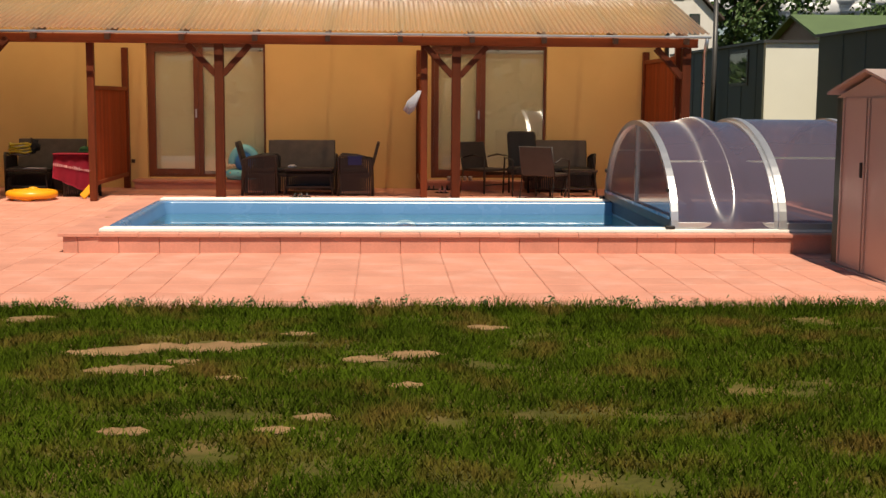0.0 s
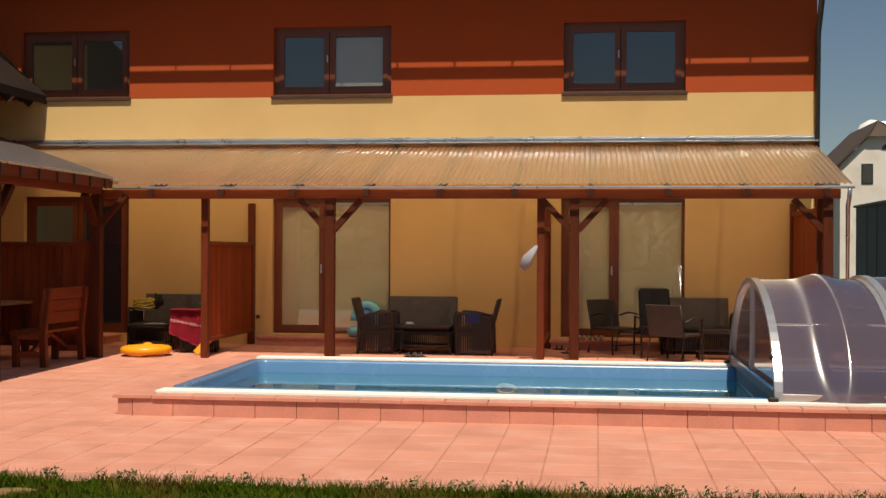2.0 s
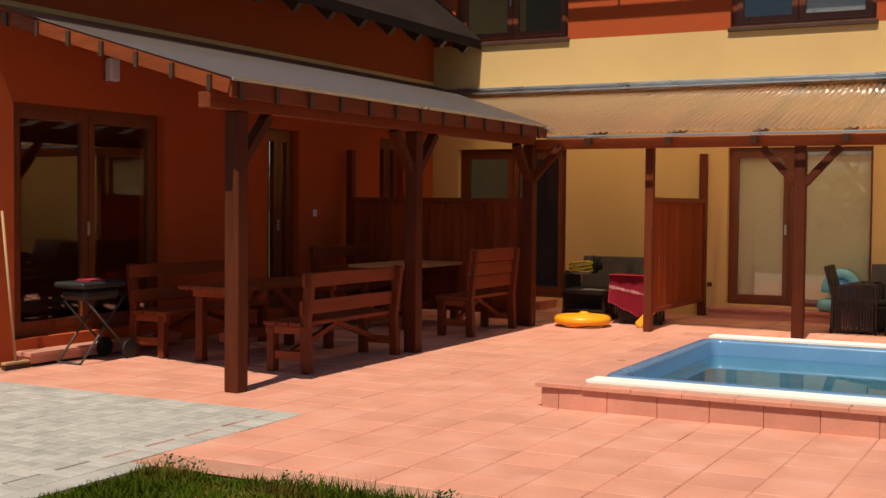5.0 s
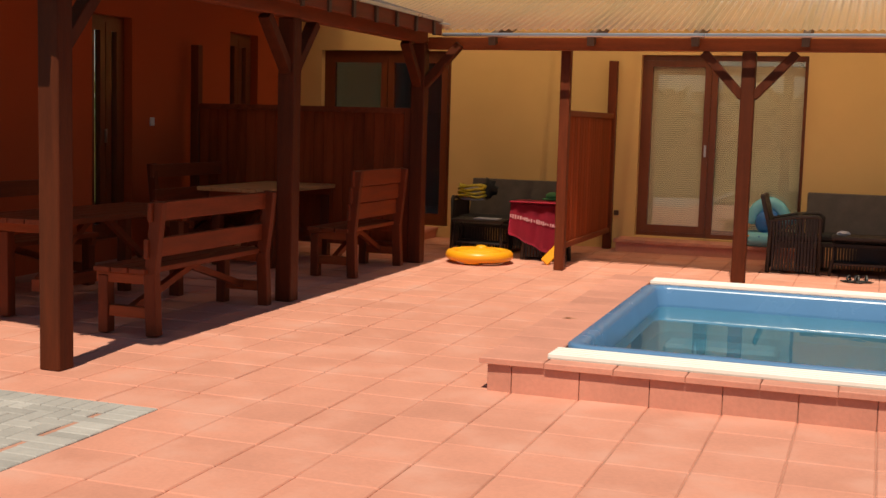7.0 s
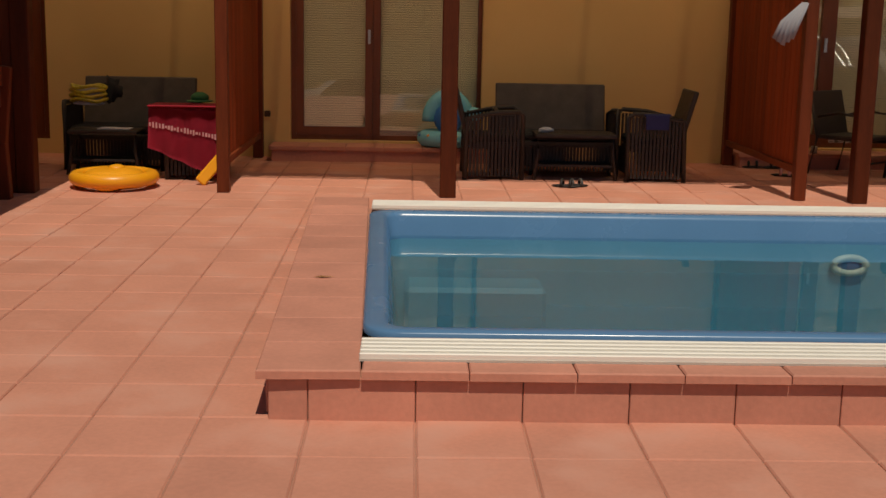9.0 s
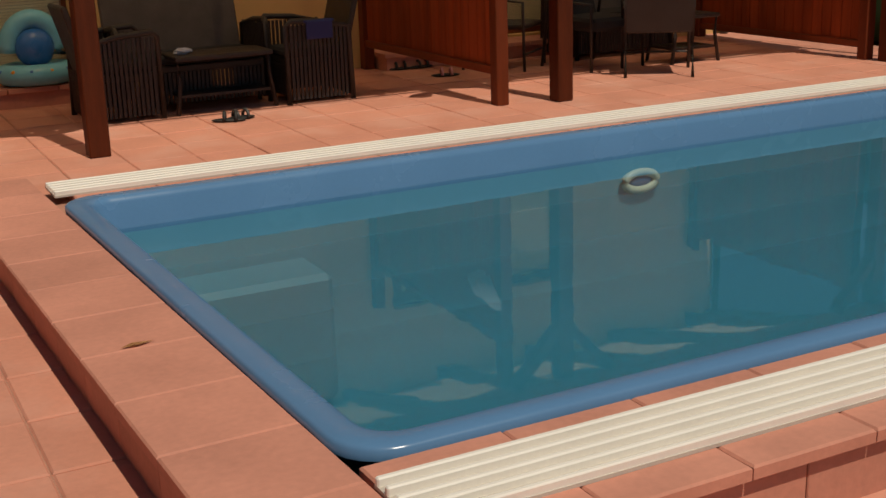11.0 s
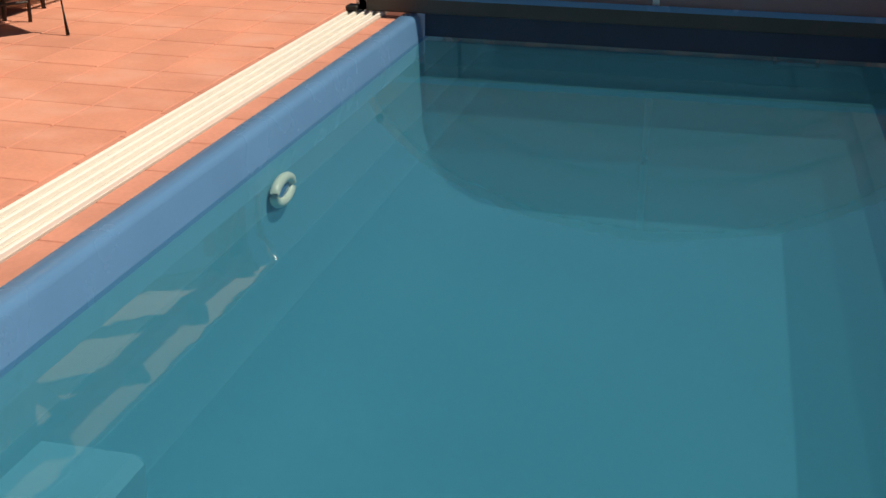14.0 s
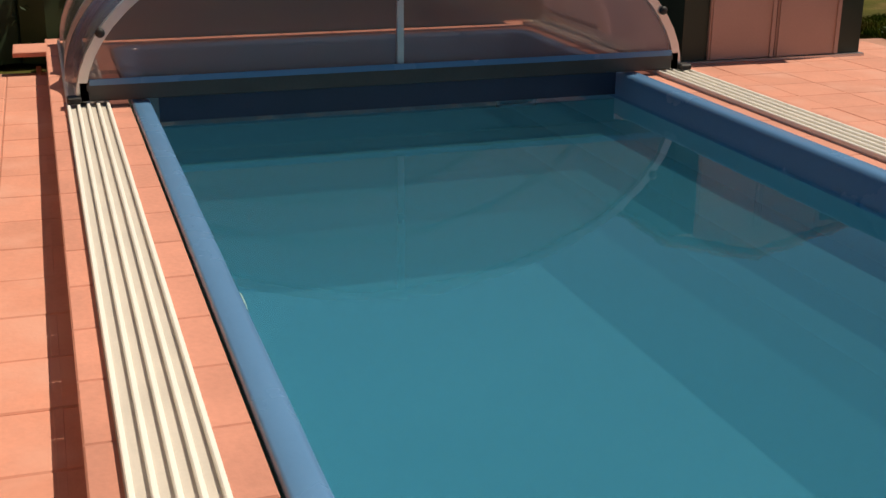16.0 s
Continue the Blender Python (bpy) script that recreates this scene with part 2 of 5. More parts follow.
M_CLOUD = mat("cloud_white", (0.8, 0.8, 0.8), 1.0, 0.1, 0.02, 0.2, 0.0)

# ---------------------------------------------------------------- building helpers


def cube(bm, x0, x1, y0, y1, z0, z1):
    v = [bm.verts.new((x, y, z)) for z in (z0, z1) for y in (y0, y1) for x in (x0, x1)]
    for f in ((0, 2, 3, 1), (4, 5, 7, 6), (0, 1, 5, 4), (2, 6, 7, 3), (0, 4, 6, 2), (1, 3, 7, 5)):
        bm.faces.new([v[i] for i in f])


def bar(bm, p, q, w, h, up=(0, 0, 1)):
    """A squared timber from p to q, w wide and h high."""
    p, q = Vector(p), Vector(q)
    d = (q - p).normalized()
    side = d.cross(Vector(up))
    if side.length < 1e-4:
        side = d.cross(Vector((1, 0, 0)))
    side.normalize()
    top = side.cross(d).normalized()
    v = [bm.verts.new(e + side * a * w / 2 + top * b * h / 2) for e in (p, q) for a, b in ((-1, -1), (1, -1), (1, 1), (-1, 1))]
    for f in ((3, 2, 1, 0), (4, 5, 6, 7), (0, 1, 5, 4), (1, 2, 6, 5), (2, 3, 7, 6), (3, 0, 4, 7)):
        bm.faces.new([v[i] for i in f])


def tube(bm, pts, r, seg=8, closed=False):
    pts = [Vector(p) for p in pts]
    rings = []
    for i, p in enumerate(pts):
        a = pts[i - 1] if (i or closed) else p
        b = pts[(i + 1) % len(pts)] if (i < len(pts) - 1 or closed) else p
        d = (b - a).normalized()
        s = d.cross(Vector((0, 0, 1)))
        if s.length < 1e-3:
            s = d.cross(Vector((1, 0, 0)))
        s.normalize()
        u = s.cross(d)
        rad = r[i] if isinstance(r, (list, tuple)) else r
        rings.append([bm.verts.new(p + rad * (math.cos(k * math.tau / seg) * s + math.sin(k * math.tau / seg) * u)) for k in range(seg)])
    n = len(rings)
    for i in range(n if closed else n - 1):
        a, b = rings[i], rings[(i + 1) % n]
        for k in range(seg):
            bm.faces.new((a[k], a[(k + 1) % seg], b[(k + 1) % seg], b[k]))
    if not closed:
        bm.faces.new(rings[0][::-1])
        bm.faces.new(rings[-1])


def ellipsoid(bm, c, rx, ry, rz, u=14, v=9, rough=0.0):
    got = bmesh.ops.create_uvsphere(bm, u_segments=u, v_segments=v, radius=1)
    for w in got["verts"]:
        k = 1 + rough * noise.noise(Vector(w.co) * 2.3 + Vector(c))
        w.co = Vector((c[0] + w.co.x * rx * k, c[1] + w.co.y * ry * k, c[2] + w.co.z * rz * k))


def mesh_of(name, bm, material, smooth=False, bevel=0.0):
    if bevel:
        bmesh.ops.bevel(bm, geom=bm.edges[:], offset=bevel, segments=1, affect="EDGES", profile=0.5)
    bmesh.ops.recalc_face_normals(bm, faces=bm.faces[:])
    me = bpy.data.meshes.new(name)
    bm.to_mesh(me)
    bm.free()
    if material:
        me.materials.append(material)
    if smooth:
        for f in me.polygons:
            f.use_smooth = True
    return me


def part(name, bm, material, parent, label="", smooth=False, bevel=0.0, at=None):
    ob = new(name, mesh_of(name, bm, material, smooth, bevel))
    ob.parent = parent
    if at:
        ob.location = at
    return tagged(ob, label)


def thing(name, label, category, where=(0, 0, 0), group="", kind="", turn=0.0):
    ob = new(name)
    ob.empty_display_size = 0.2
    ob.location = where
    ob.rotation_euler = (0, 0, radians(turn))
    return tagged(ob, label, category, group, kind)


def solid(name, bm, material, label, category="", kind="structure", smooth=False, bevel=0.0):
    return tagged(new(name, mesh_of(name, bm, material, smooth, bevel)), label, category, "", kind)


def gz(y):
    """The terrace falls gently away from the house."""
    return 0.008 * y

YW = 8.08      # the house's south face
XW = -5.40     # the wing's east face
YP = 5.51      # line of the pergola posts
XP = -2.55     # line of the wing's posts

# ---------------------------------------------------------------- ground


def ground_sheet():
    bm = bmesh.new()
    xs = [-900, -60, XW - 8, 0.2, 8.45, 20, 60, 900]
    ys = [-900, -60, -12, -3.115, -3.1, 0.2, 3.95, 16, 60, 900]
    grid = {}
    for i, x in enumerate(xs):
        for j, y in enumerate(ys):
            z = gz(min(max(y, -3.1), 9)) - 0.07 if -3.105 < y < 17 else gz(-3.1) - 0.015 if y < -3 else 0.0
            grid[i, j] = bm.verts.new((x, y, z))
    for i in range(len(xs) - 1):
        for j in range(len(ys) - 1):
            if xs[i] == 0.2 and ys[j] == 0.2:
                continue
            bm.faces.new((grid[i, j], grid[i + 1, j], grid[i + 1, j + 1], grid[i, j + 1]))
    return solid("ground", bm, M_GROUND, "lawn soil with worn dry patches reaching to the horizon", "ground")


ground_sheet()

# bed of sand under the paving, seen in the joints
bm = bmesh.new()
for x0, x1, y0, y1 in ((XW, 8.3, -3.1, 0.0), (XW, 0.0, 0.0, 4.1), (XW, 8.3, 4.1, YW)):
    v = [bm.verts.new((x, y, gz(y) - 0.008)) for x, y in ((x0, y0), (x1, y0), (x1, y1), (x0, y1))]
    bm.faces.new(v)
solid("paving_bed", bm, M_JOINT, "dark sand in the joints of the terrace", "ground")

# ---------------------------------------------------------------- pool surround
LX0, LX1, LY0, LY1 = 0.332, 8.15, 0.44, 3.672      # outer edge of the blue lip
plinth = thing("pool_plinth", "low pink tiled plinth round the swimming pool", "plinth", kind="structure")
bm = bmesh.new()
for x0, x1, y0, y1 in ((0.02, 8.5, 0.02, 0.40), (0.02, 8.5, 3.72, 4.08), (0.02, 0.32, 0.40, 3.72), (8.2, 8.5, 0.40, 3.72)):
    cube(bm, x0 - 0.02 * (x0 < 0.1), x1, y0 - 0.02 * (y0 < 0.1), y1, -0.05, 0.163)
part("core", bm, M_JOINT, plinth)

# ---------------------------------------------------------------- pool shell


def rounded(x0, x1, y0, y1, r, n=6):
    out = []
    for cx, cy, a in ((x1 - r, y1 - r, 0), (x0 + r, y1 - r, 90), (x0 + r, y0 + r, 180), (x1 - r, y0 + r, 270)):
        for k in range(n + 1):
            t = radians(a + 90 * k / n)
            x, y = cx + r * math.cos(t), cy + r * math.sin(t)
            out.append((x - 0.024 * (y - 0.3) * min(1, max(0, (2.5 - x) / 2.2)), y))
    return out


pool = thing("swimming_pool", "blue moulded swimming pool filled with clear water", "pool", kind="structure")
bm = bmesh.new()
prof = [(0.0, 0.185), (0.0, 0.212), (0.012, 0.222), (0.082, 0.222), (0.10, 0.214), (0.112, 0.19), (0.135, 0.05)]
rings = []
for inset, z in prof:
    rings.append([bm.verts.new((x, y, z)) for x, y in rounded(LX0 + inset, LX1 - inset, LY0 + inset, LY1 - inset, 0.16 - inset * 0.5)])
for a, b in zip(rings, rings[1:]):
    for k in range(len(a)):
        bm.faces.new((a[k], a[(k + 1) % len(a)], b[(k + 1) % len(b)], b[k]))
part("lip", bm, M_LIP, pool, "glossy blue moulded rim", smooth=True)
bm = bmesh.new()
rings = []
for inset, z, r in ((0.135, 0.05, 0.1), (0.15, -0.18, 0.1), (0.18, -0.50, 0.12), (0.24, -0.70, 0.16), (0.36, -0.86, 0.2), (0.56, -0.96, 0.24), (0.80, -0.99, 0.26)):
    rings.append([bm.verts.new((x, y, z)) for x, y in rounded(LX0 + inset, LX1 - inset, LY0 + inset, LY1 - inset, r)])
for a, b in zip(rings, rings[1:]):
    for k in range(len(a)):
        bm.faces.new((a[k], a[(k + 1) % len(a)], b[(k + 1) % len(b)], b[k]))
bm.faces.new(rings[-1])
part("shell", bm, M_LINER, pool, "blue pool walls and floor under water", smooth=True)
bm = bmesh.new()
cube(bm, LX0 + 0.16, 1.40, 3.16, LY1 - 0.15, -0.85, -0.20)
part("step", bm, M_LINER, pool, "moulded underwater step at the wall", bevel=0.03)
bm = bmesh.new()
bm.faces.new([bm.verts.new((x, y, 0.07)) for x, y in rounded(LX0 + 0.133, LX1 - 0.133, LY0 + 0.133, LY1 - 0.133, 0.1)])
water = solid("water", bm, M_WATER, "still clear blue-green pool water", "water")
# Sheets added under the surface to blur the wall's sharp shadow edge
for z, inset in ((-0.15, 0.155), (-0.38, 0.185), (-0.62, 0.23)):
    bm = bmesh.new()
    bm.faces.new([bm.verts.new((x, y, z)) for x, y in rounded(LX0 + inset, LX1 - inset, LY0 + inset, LY1 - inset, 0.1)])
    part("scatter_sheet", bm, M_MURK, water, "added light-scattering sheet in the water")
# underwater lamp and inlet on the house side
# Ring set where it appears and flattened to fit the camera's view
lamp = thing("pool_light", "cream underwater lamp ring, flattened to fit the camera's view", "pool light", (3.45, LY1 - 0.165, -0.085))
bm = bmesh.new()
tube(bm, [(0.11 * math.cos(a * math.tau / 24), -0.012, 0.052 * math.sin(a * math.tau / 24)) for a in range(24)], 0.024, 8, True)
part("ring", bm, M_LIGHTRING, lamp, smooth=True)
bm = bmesh.new()
ellipsoid(bm, (0, -0.008, 0), 0.085, 0.012, 0.036)
part("lens", bm, M_LIP, lamp, "dull blue lamp glass", smooth=True)
skim = thing("pool_skimmer", "pale plastic skimmer frame floating at the water line", "skimmer", (6.44, 1.18, 0.03))
bm = bmesh.new()
for y0, y1, z0, z1 in ((-0.14, 0.14, 0.07, 0.09), (-0.14, 0.14, -0.05, -0.03), (-0.14, -0.12, -0.05, 0.09), (0.12, 0.14, -0.05, 0.09)):
    cube(bm, -0.02, 0.0, y0, y1, z0, z1)
part("frame", bm, M_WHITECLOTH, skim)
bm = bmesh.new()
cube(bm, -0.006, 0.0, -0.12, 0.12, -0.03, 0.07)
part("flap", bm, M_LINER, skim)

# ---------------------------------------------------------------- rails of the enclosure


def rail(y0, y1, label):
    t = thing("enclosure_rail", label, "rail", (0.33 if y0 < 1 else 0.262, y0, 0.200), "rails of the pool cover")
    w = y1 - y0
    bm = bmesh.new()
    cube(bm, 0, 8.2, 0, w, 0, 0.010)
    part("base", bm, M_RAILFLOOR, t, "grey-beige channel floor")
    for k in range(5):
        bm = bmesh.new()
        c = 0.012 + (w - 0.024) * k / 4
        cube(bm, 0, 8.2, c - 0.009, c + 0.009, 0.006, 0.032)
        part("track", bm, M_RAIL, t, bevel=0.004)
    return t


rail(0.075, 0.315, "ivory five-ridged guide rail along the pool's front edge")
rail(3.795, 4.035, "ivory five-ridged guide rail along the pool's house side")

# ---------------------------------------------------------------- sliding pool enclosure


def arch(n=28, grow=0.0):
    out = []
    for k in range(n + 1):
        a = math.pi * k / n
        c, s = math.cos(a), math.sin(a)
        e = 1.04
        y = 2.06 - (1.90 + grow) * math.copysign(abs(c) ** e, c)
        z = 0.235 + (1.06 + grow) * abs(s) ** e
        out.append((y, z))
    return out


def rib(bm, x0, x1, grow, thick):
    a, b = arch(36, grow), arch(36, grow - thick)
    rows = []
    for (y, z), (y2, z2) in zip(a, b):
        rows.append([bm.verts.new(p) for p in ((x0, y, z), (x1, y, z), (x1, y2, z2), (x0, y2, z2))])
    for r, s in zip(rows, rows[1:]):
        for k in range(4):
            bm.faces.new((r[k], r[(k + 1) % 4], s[(k + 1) % 4], s[k]))
    bm.faces.new(rows[0])
    bm.faces.new(rows[-1][::-1])


enclosure = thing("pool_enclosure", "arched sliding pool cover of tinted polycarbonate with silver frames", "pool enclosure")
for x0, x1, g in ((6.13, 7.29, 0.0), (7.25, 8.47, 0.035)):
    bm = bmesh.new()
    a = arch(48, g)
    # the sheet is bowed out in the first bay so that sun stripes show there
    xs = [x0 + 0.03 + (x1 - x0 - 0.06) * k / 40 for k in range(41)]
    rows = []
    for y, z in a:
        out = Vector((0, y - 2.06, 3.2 * (z - 0.235))).normalized()
        bow = 0 if g else 0.062
        rows.append([bm.verts.new(Vector((x, y, z)) + out * (bow * math.exp(-((x - 6.82) / 0.16) ** 2))) for x in xs])
    for r, s in zip(rows, rows[1:]):
        for k in range(40):
            bm.faces.new((r[k], r[k + 1], s[k + 1], s[k]))
    part("glazing", bm, M_POLY, enclosure, "violet-grey see-through curved sheet", smooth=True)
    for xa, wd in ((x0, 0.075), (x1 - 0.085, 0.085)):
        bm = bmesh.new()
        rib(bm, xa, xa + wd, g + 0.018, 0.055)
        part("arch_frame", bm, M_SILVER, enclosure)
    for y in (0.16 - g, 3.90 + g):
        bm = bmesh.new()
        cube(bm, x0, x1, y, y + 0.06, 0.228, 0.30)
        part("side_sill", bm, M_SILVER, enclosure, bevel=0.006)
    for yy in (0.62, 3.50):
        z = 0.235 + (1.06 + g) * (1 - abs((yy - 2.06) / (1.9 + g)) ** 1.923) ** 0.52
        bm = bmesh.new()
        bar(bm, (x0 + 0.06, yy, z), (x1 - 0.06, yy, z), 0.018, 0.018)
        part("purlin", bm, M_SILVER, enclosure)
# the end panel with its cross beam
bm = bmesh.new()
a = arch(40, -0.03)
bm.faces.new([bm.verts.new((6.165, y, z)) for y, z in a])
part("end_panel", bm, M_POLY_END, enclosure, "clear plastic end wall")
bm = bmesh.new()
cube(bm, 6.13, 6.19, 0.16, 3.96, 0.232, 0.345)
part("cross_beam", bm, M_DARKMETAL, enclosure, "dark grey metal cross beam", bevel=0.006)
# Dark strip painted for the shade and reflection below the beam
bm = bmesh.new()
cube(bm, 6.15, 6.17, 0.60, 3.52, 0.085, 0.236)
part("shade_strip", bm, M_SHADESTRIP, enclosure, "dark blue strip painted as shade over the water")
# Unseen far panel, added so the water mirrors no bright sky
bm = bmesh.new()
bm.faces.new([bm.verts.new((8.44, y, z)) for y, z in arch(40, 0.0)])
part("end_panel", bm, M_POLY_END, enclosure, "clear plastic end wall")
bm = bmesh.new()
cube(bm, 6.118, 6.13, 0.22, 3.90, 0.325, 0.36)
part("beam_cap", bm, M_LIP, enclosure, "blue edge strip")
bm = bmesh.new()
cube(bm, 6.14, 6.175, 2.04, 2.08, 0.345, 1.27)
part("mullion", bm, M_SILVER, enclosure)
for y in (0.30, 3.82):
    bm = bmesh.new()
    ellipsoid(bm, (6.12, y, 0.62), 0.02, 0.028, 0.028)
    part("latch", bm, M_RUBBER, enclosure, "black round latch", smooth=True)
bm = bmesh.new()
cube(bm, 6.07, 6.16, 0.09, 0.17, 0.232, 0.27)
part("guide_foot", bm, M_RUBBER, enclosure, "black plastic guide foot", bevel=0.008)
bm = bmesh.new()
cube(bm, 6.07, 6.16, 3.95, 4.03, 0.232, 0.27)
part("guide_foot", bm, M_RUBBER, enclosure, "black plastic guide foot", bevel=0.008)

# ---------------------------------------------------------------- house walls


def wall_cells(bm, u0, u1, z0, z1, holes, at):
    """One solid wall round its openings; at(u, z, k) gives a corner on the face (k = 0) or the back (k = 1)."""
    us = sorted({u0, u1, *(h[0] for h in holes), *(h[1] for h in holes)})
    zs = sorted({z0, z1, *(h[2] for h in holes), *(h[3] for h in holes)})
    nu, nz = len(us) - 1, len(zs) - 1
    full = {(i, j) for i in range(nu) for j in range(nz)
            if not any(h[0] < us[i] + 1e-6 < h[1] and h[2] < zs[j] + 1e-6 < h[3] for h in holes)}
    made = {}

    def corner(i, j, k):
        if (i, j, k) not in made:
            made[i, j, k] = bm.verts.new(at(us[i], zs[j], k))
        return made[i, j, k]
    for i, j in full:
        ring = ((i, j), (i + 1, j), (i + 1, j + 1), (i, j + 1))
        for k in (0, 1):
            bm.faces.new([corner(*r, k) for r in ring])
        for (a, b), near in (((0, 1), (i, j - 1)), ((1, 2), (i + 1, j)), ((2, 3), (i, j + 1)), ((3, 0), (i - 1, j))):
            if near not in full:
                bm.faces.new((corner(*ring[a], 0), corner(*ring[b], 0), corner(*ring[b], 1), corner(*ring[a], 1)))


D1, D2, D0 = (-0.70, 1.24, 0.235, 2.42), (3.96, 5.88, 0.235, 2.42), (-4.95, -3.13, 0.20, 2.45)
W1, W2, W3 = (-5.02, -3.13, 4.03, 5.20), (-0.70, 1.24, 4.03, 5.20), (3.99, 5.88, 4.03, 5.20)
ZB = 4.06      # where the yellow ends and the orange begins
bm = bmesh.new()
wall_cells(bm, XW - 0.3, 7.86, -0.1, ZB, [D0, D1, D2, *((a, b, z, ZB) for a, b, z, _ in (W1, W2, W3))],
           lambda u, z, k: (u, YW + 0.36 * k, z))
solid("wall_house_lower", bm, M_YELLOW, "yellow rendered house wall of the lower storey", "wall")
bm = bmesh.new()
wall_cells(bm, XW - 0.3, 7.86, ZB, 6.3, [(a, b, ZB, z) for a, b, _, z in (W1, W2, W3)],
           lambda u, z, k: (u, YW + 0.36 * k, z))
solid("wall_house_upper", bm, M_ORANGE, "orange-red rendered house wall of the upper storey", "wall")
# Unseen walls added to close the house, so its rooms stay dark
bm = bmesh.new()
cube(bm, 7.50, 7.86, YW + 0.36, 16, -0.1, 6.3)
cube(bm, XW - 5, 7.86, 15.7, 16, -0.1, 6.3)
solid("wall_house_back", bm, M_YELLOW, "unseen yellow side and back walls that keep the rooms dark", "wall")
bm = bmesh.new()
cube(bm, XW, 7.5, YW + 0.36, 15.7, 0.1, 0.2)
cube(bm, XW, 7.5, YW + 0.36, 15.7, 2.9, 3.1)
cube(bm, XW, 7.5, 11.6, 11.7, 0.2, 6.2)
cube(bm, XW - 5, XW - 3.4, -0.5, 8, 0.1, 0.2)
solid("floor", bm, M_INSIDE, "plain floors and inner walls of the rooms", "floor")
# main roof with its eaves
bm = bmesh.new()
for y0, z0, y1, z1 in ((YW - 0.74, 6.0, 12.0, 8.2), (16.7, 6.0, 12.0, 8.2)):
    v = [bm.verts.new((x, y, z + dz)) for dz in (0, 0.16) for x, y, z in ((XW - 5, y0, z0), (8.4, y0, z0), (8.4, y1, z1), (XW - 5, y1, z1))]
    for f in ((3, 2, 1, 0), (4, 5, 6, 7), (0, 1, 5, 4), (1, 2, 6, 5), (2, 3, 7, 6), (3, 0, 4, 7)):
        bm.faces.new([v[i] for i in f])
solid("roof_house", bm, M_OLDROOF, "dark tiled roof with wide eaves over the house", "roof")
gutter = thing("roof_gutter", "dark half-round gutter on brackets along the eaves", "gutter", (0, 0, 0))
bm = bmesh.new()
tube(bm, [(-10, YW - 0.835, 6.0), (8.3, YW - 0.835, 6.0)], 0.048, 10)
part("channel", bm, M_DARKMETAL, gutter, smooth=True)
for k in range(20):
    bm = bmesh.new()
    x = -9.6 + 0.92 * k
    bar(bm, (x, YW - 0.72, 6.03), (x, YW - 0.86, 6.03), 0.03, 0.012)
    part("bracket", bm, M_DARKMETAL, gutter)
pipe = thing("downpipe", "dark downpipe at the corner of the house", "downpipe", (7.83, YW - 0.08, 0.07))
bm = bmesh.new()
tube(bm, [(0.03, -0.75, 5.9), (0.03, -0.62, 5.78), (0.03, -0.1, 5.0), (0.03, 0, 4.86), (0.03, 0, 0.0)], 0.045, 10)
part("pipe", bm, M_DARKMETAL, pipe, smooth=True)

# wing
WA, WB, WC = (-0.40, 1.76, 0.24, 2.56), (3.70, 4.40, 0.24, 2.54), (6.45, 7.15, 0.24, 2.56)
bm = bmesh.new()
wall_cells(bm, -0.852, YW, -0.1, 4.42, [WA, WB, WC], lambda u, z, k: (XW - 0.36 * k, u, z))
solid("wall_wing_east", bm, M_ORANGE, "orange-red rendered east wall of the side wing", "wall")
bm = bmesh.new()
cube(bm, XW - 4.6, XW - 0.36, -0.85, -0.5, -0.1, 4.42)
cube(bm, XW - 4.6, XW - 4.3, -0.5, 8.4, -0.1, 4.42)
solid("wall_wing", bm, M_ORANGE, "orange-red rendered walls of the side wing", "wall")
bm = bmesh.new()
v = [bm.verts.new((x, y, z + dz)) for dz in (0, 0.14) for x, y, z in ((-4.55, -1.5, 3.98), (-4.55, YW - 0.02, 3.98), (-9.5, YW - 0.02, 8.4), (-9.5, -1.5, 8.4))]
for f in ((3, 2, 1, 0), (4, 5, 6, 7), (0, 1, 5, 4), (1, 2, 6, 5), (2, 3, 7, 6), (3, 0, 4, 7)):
    bm.faces.new([v[i] for i in f])
solid("roof_wing", bm, M_WINGROOF, "roof of the side wing, coloured dark as shade, with a wide eave", "roof")
for k in range(13):
    bm = bmesh.new()
    y = -1.2 + k * 0.74
    bar(bm, (-4.62, y, 3.93), (-5.36, y, 4.58), 0.09, 0.13)
    solid("rafter_tail", bm, M_DARKWOOD, "dark rafter tail under the wing's eave", "rafter")

# ---------------------------------------------------------------- windows and doors


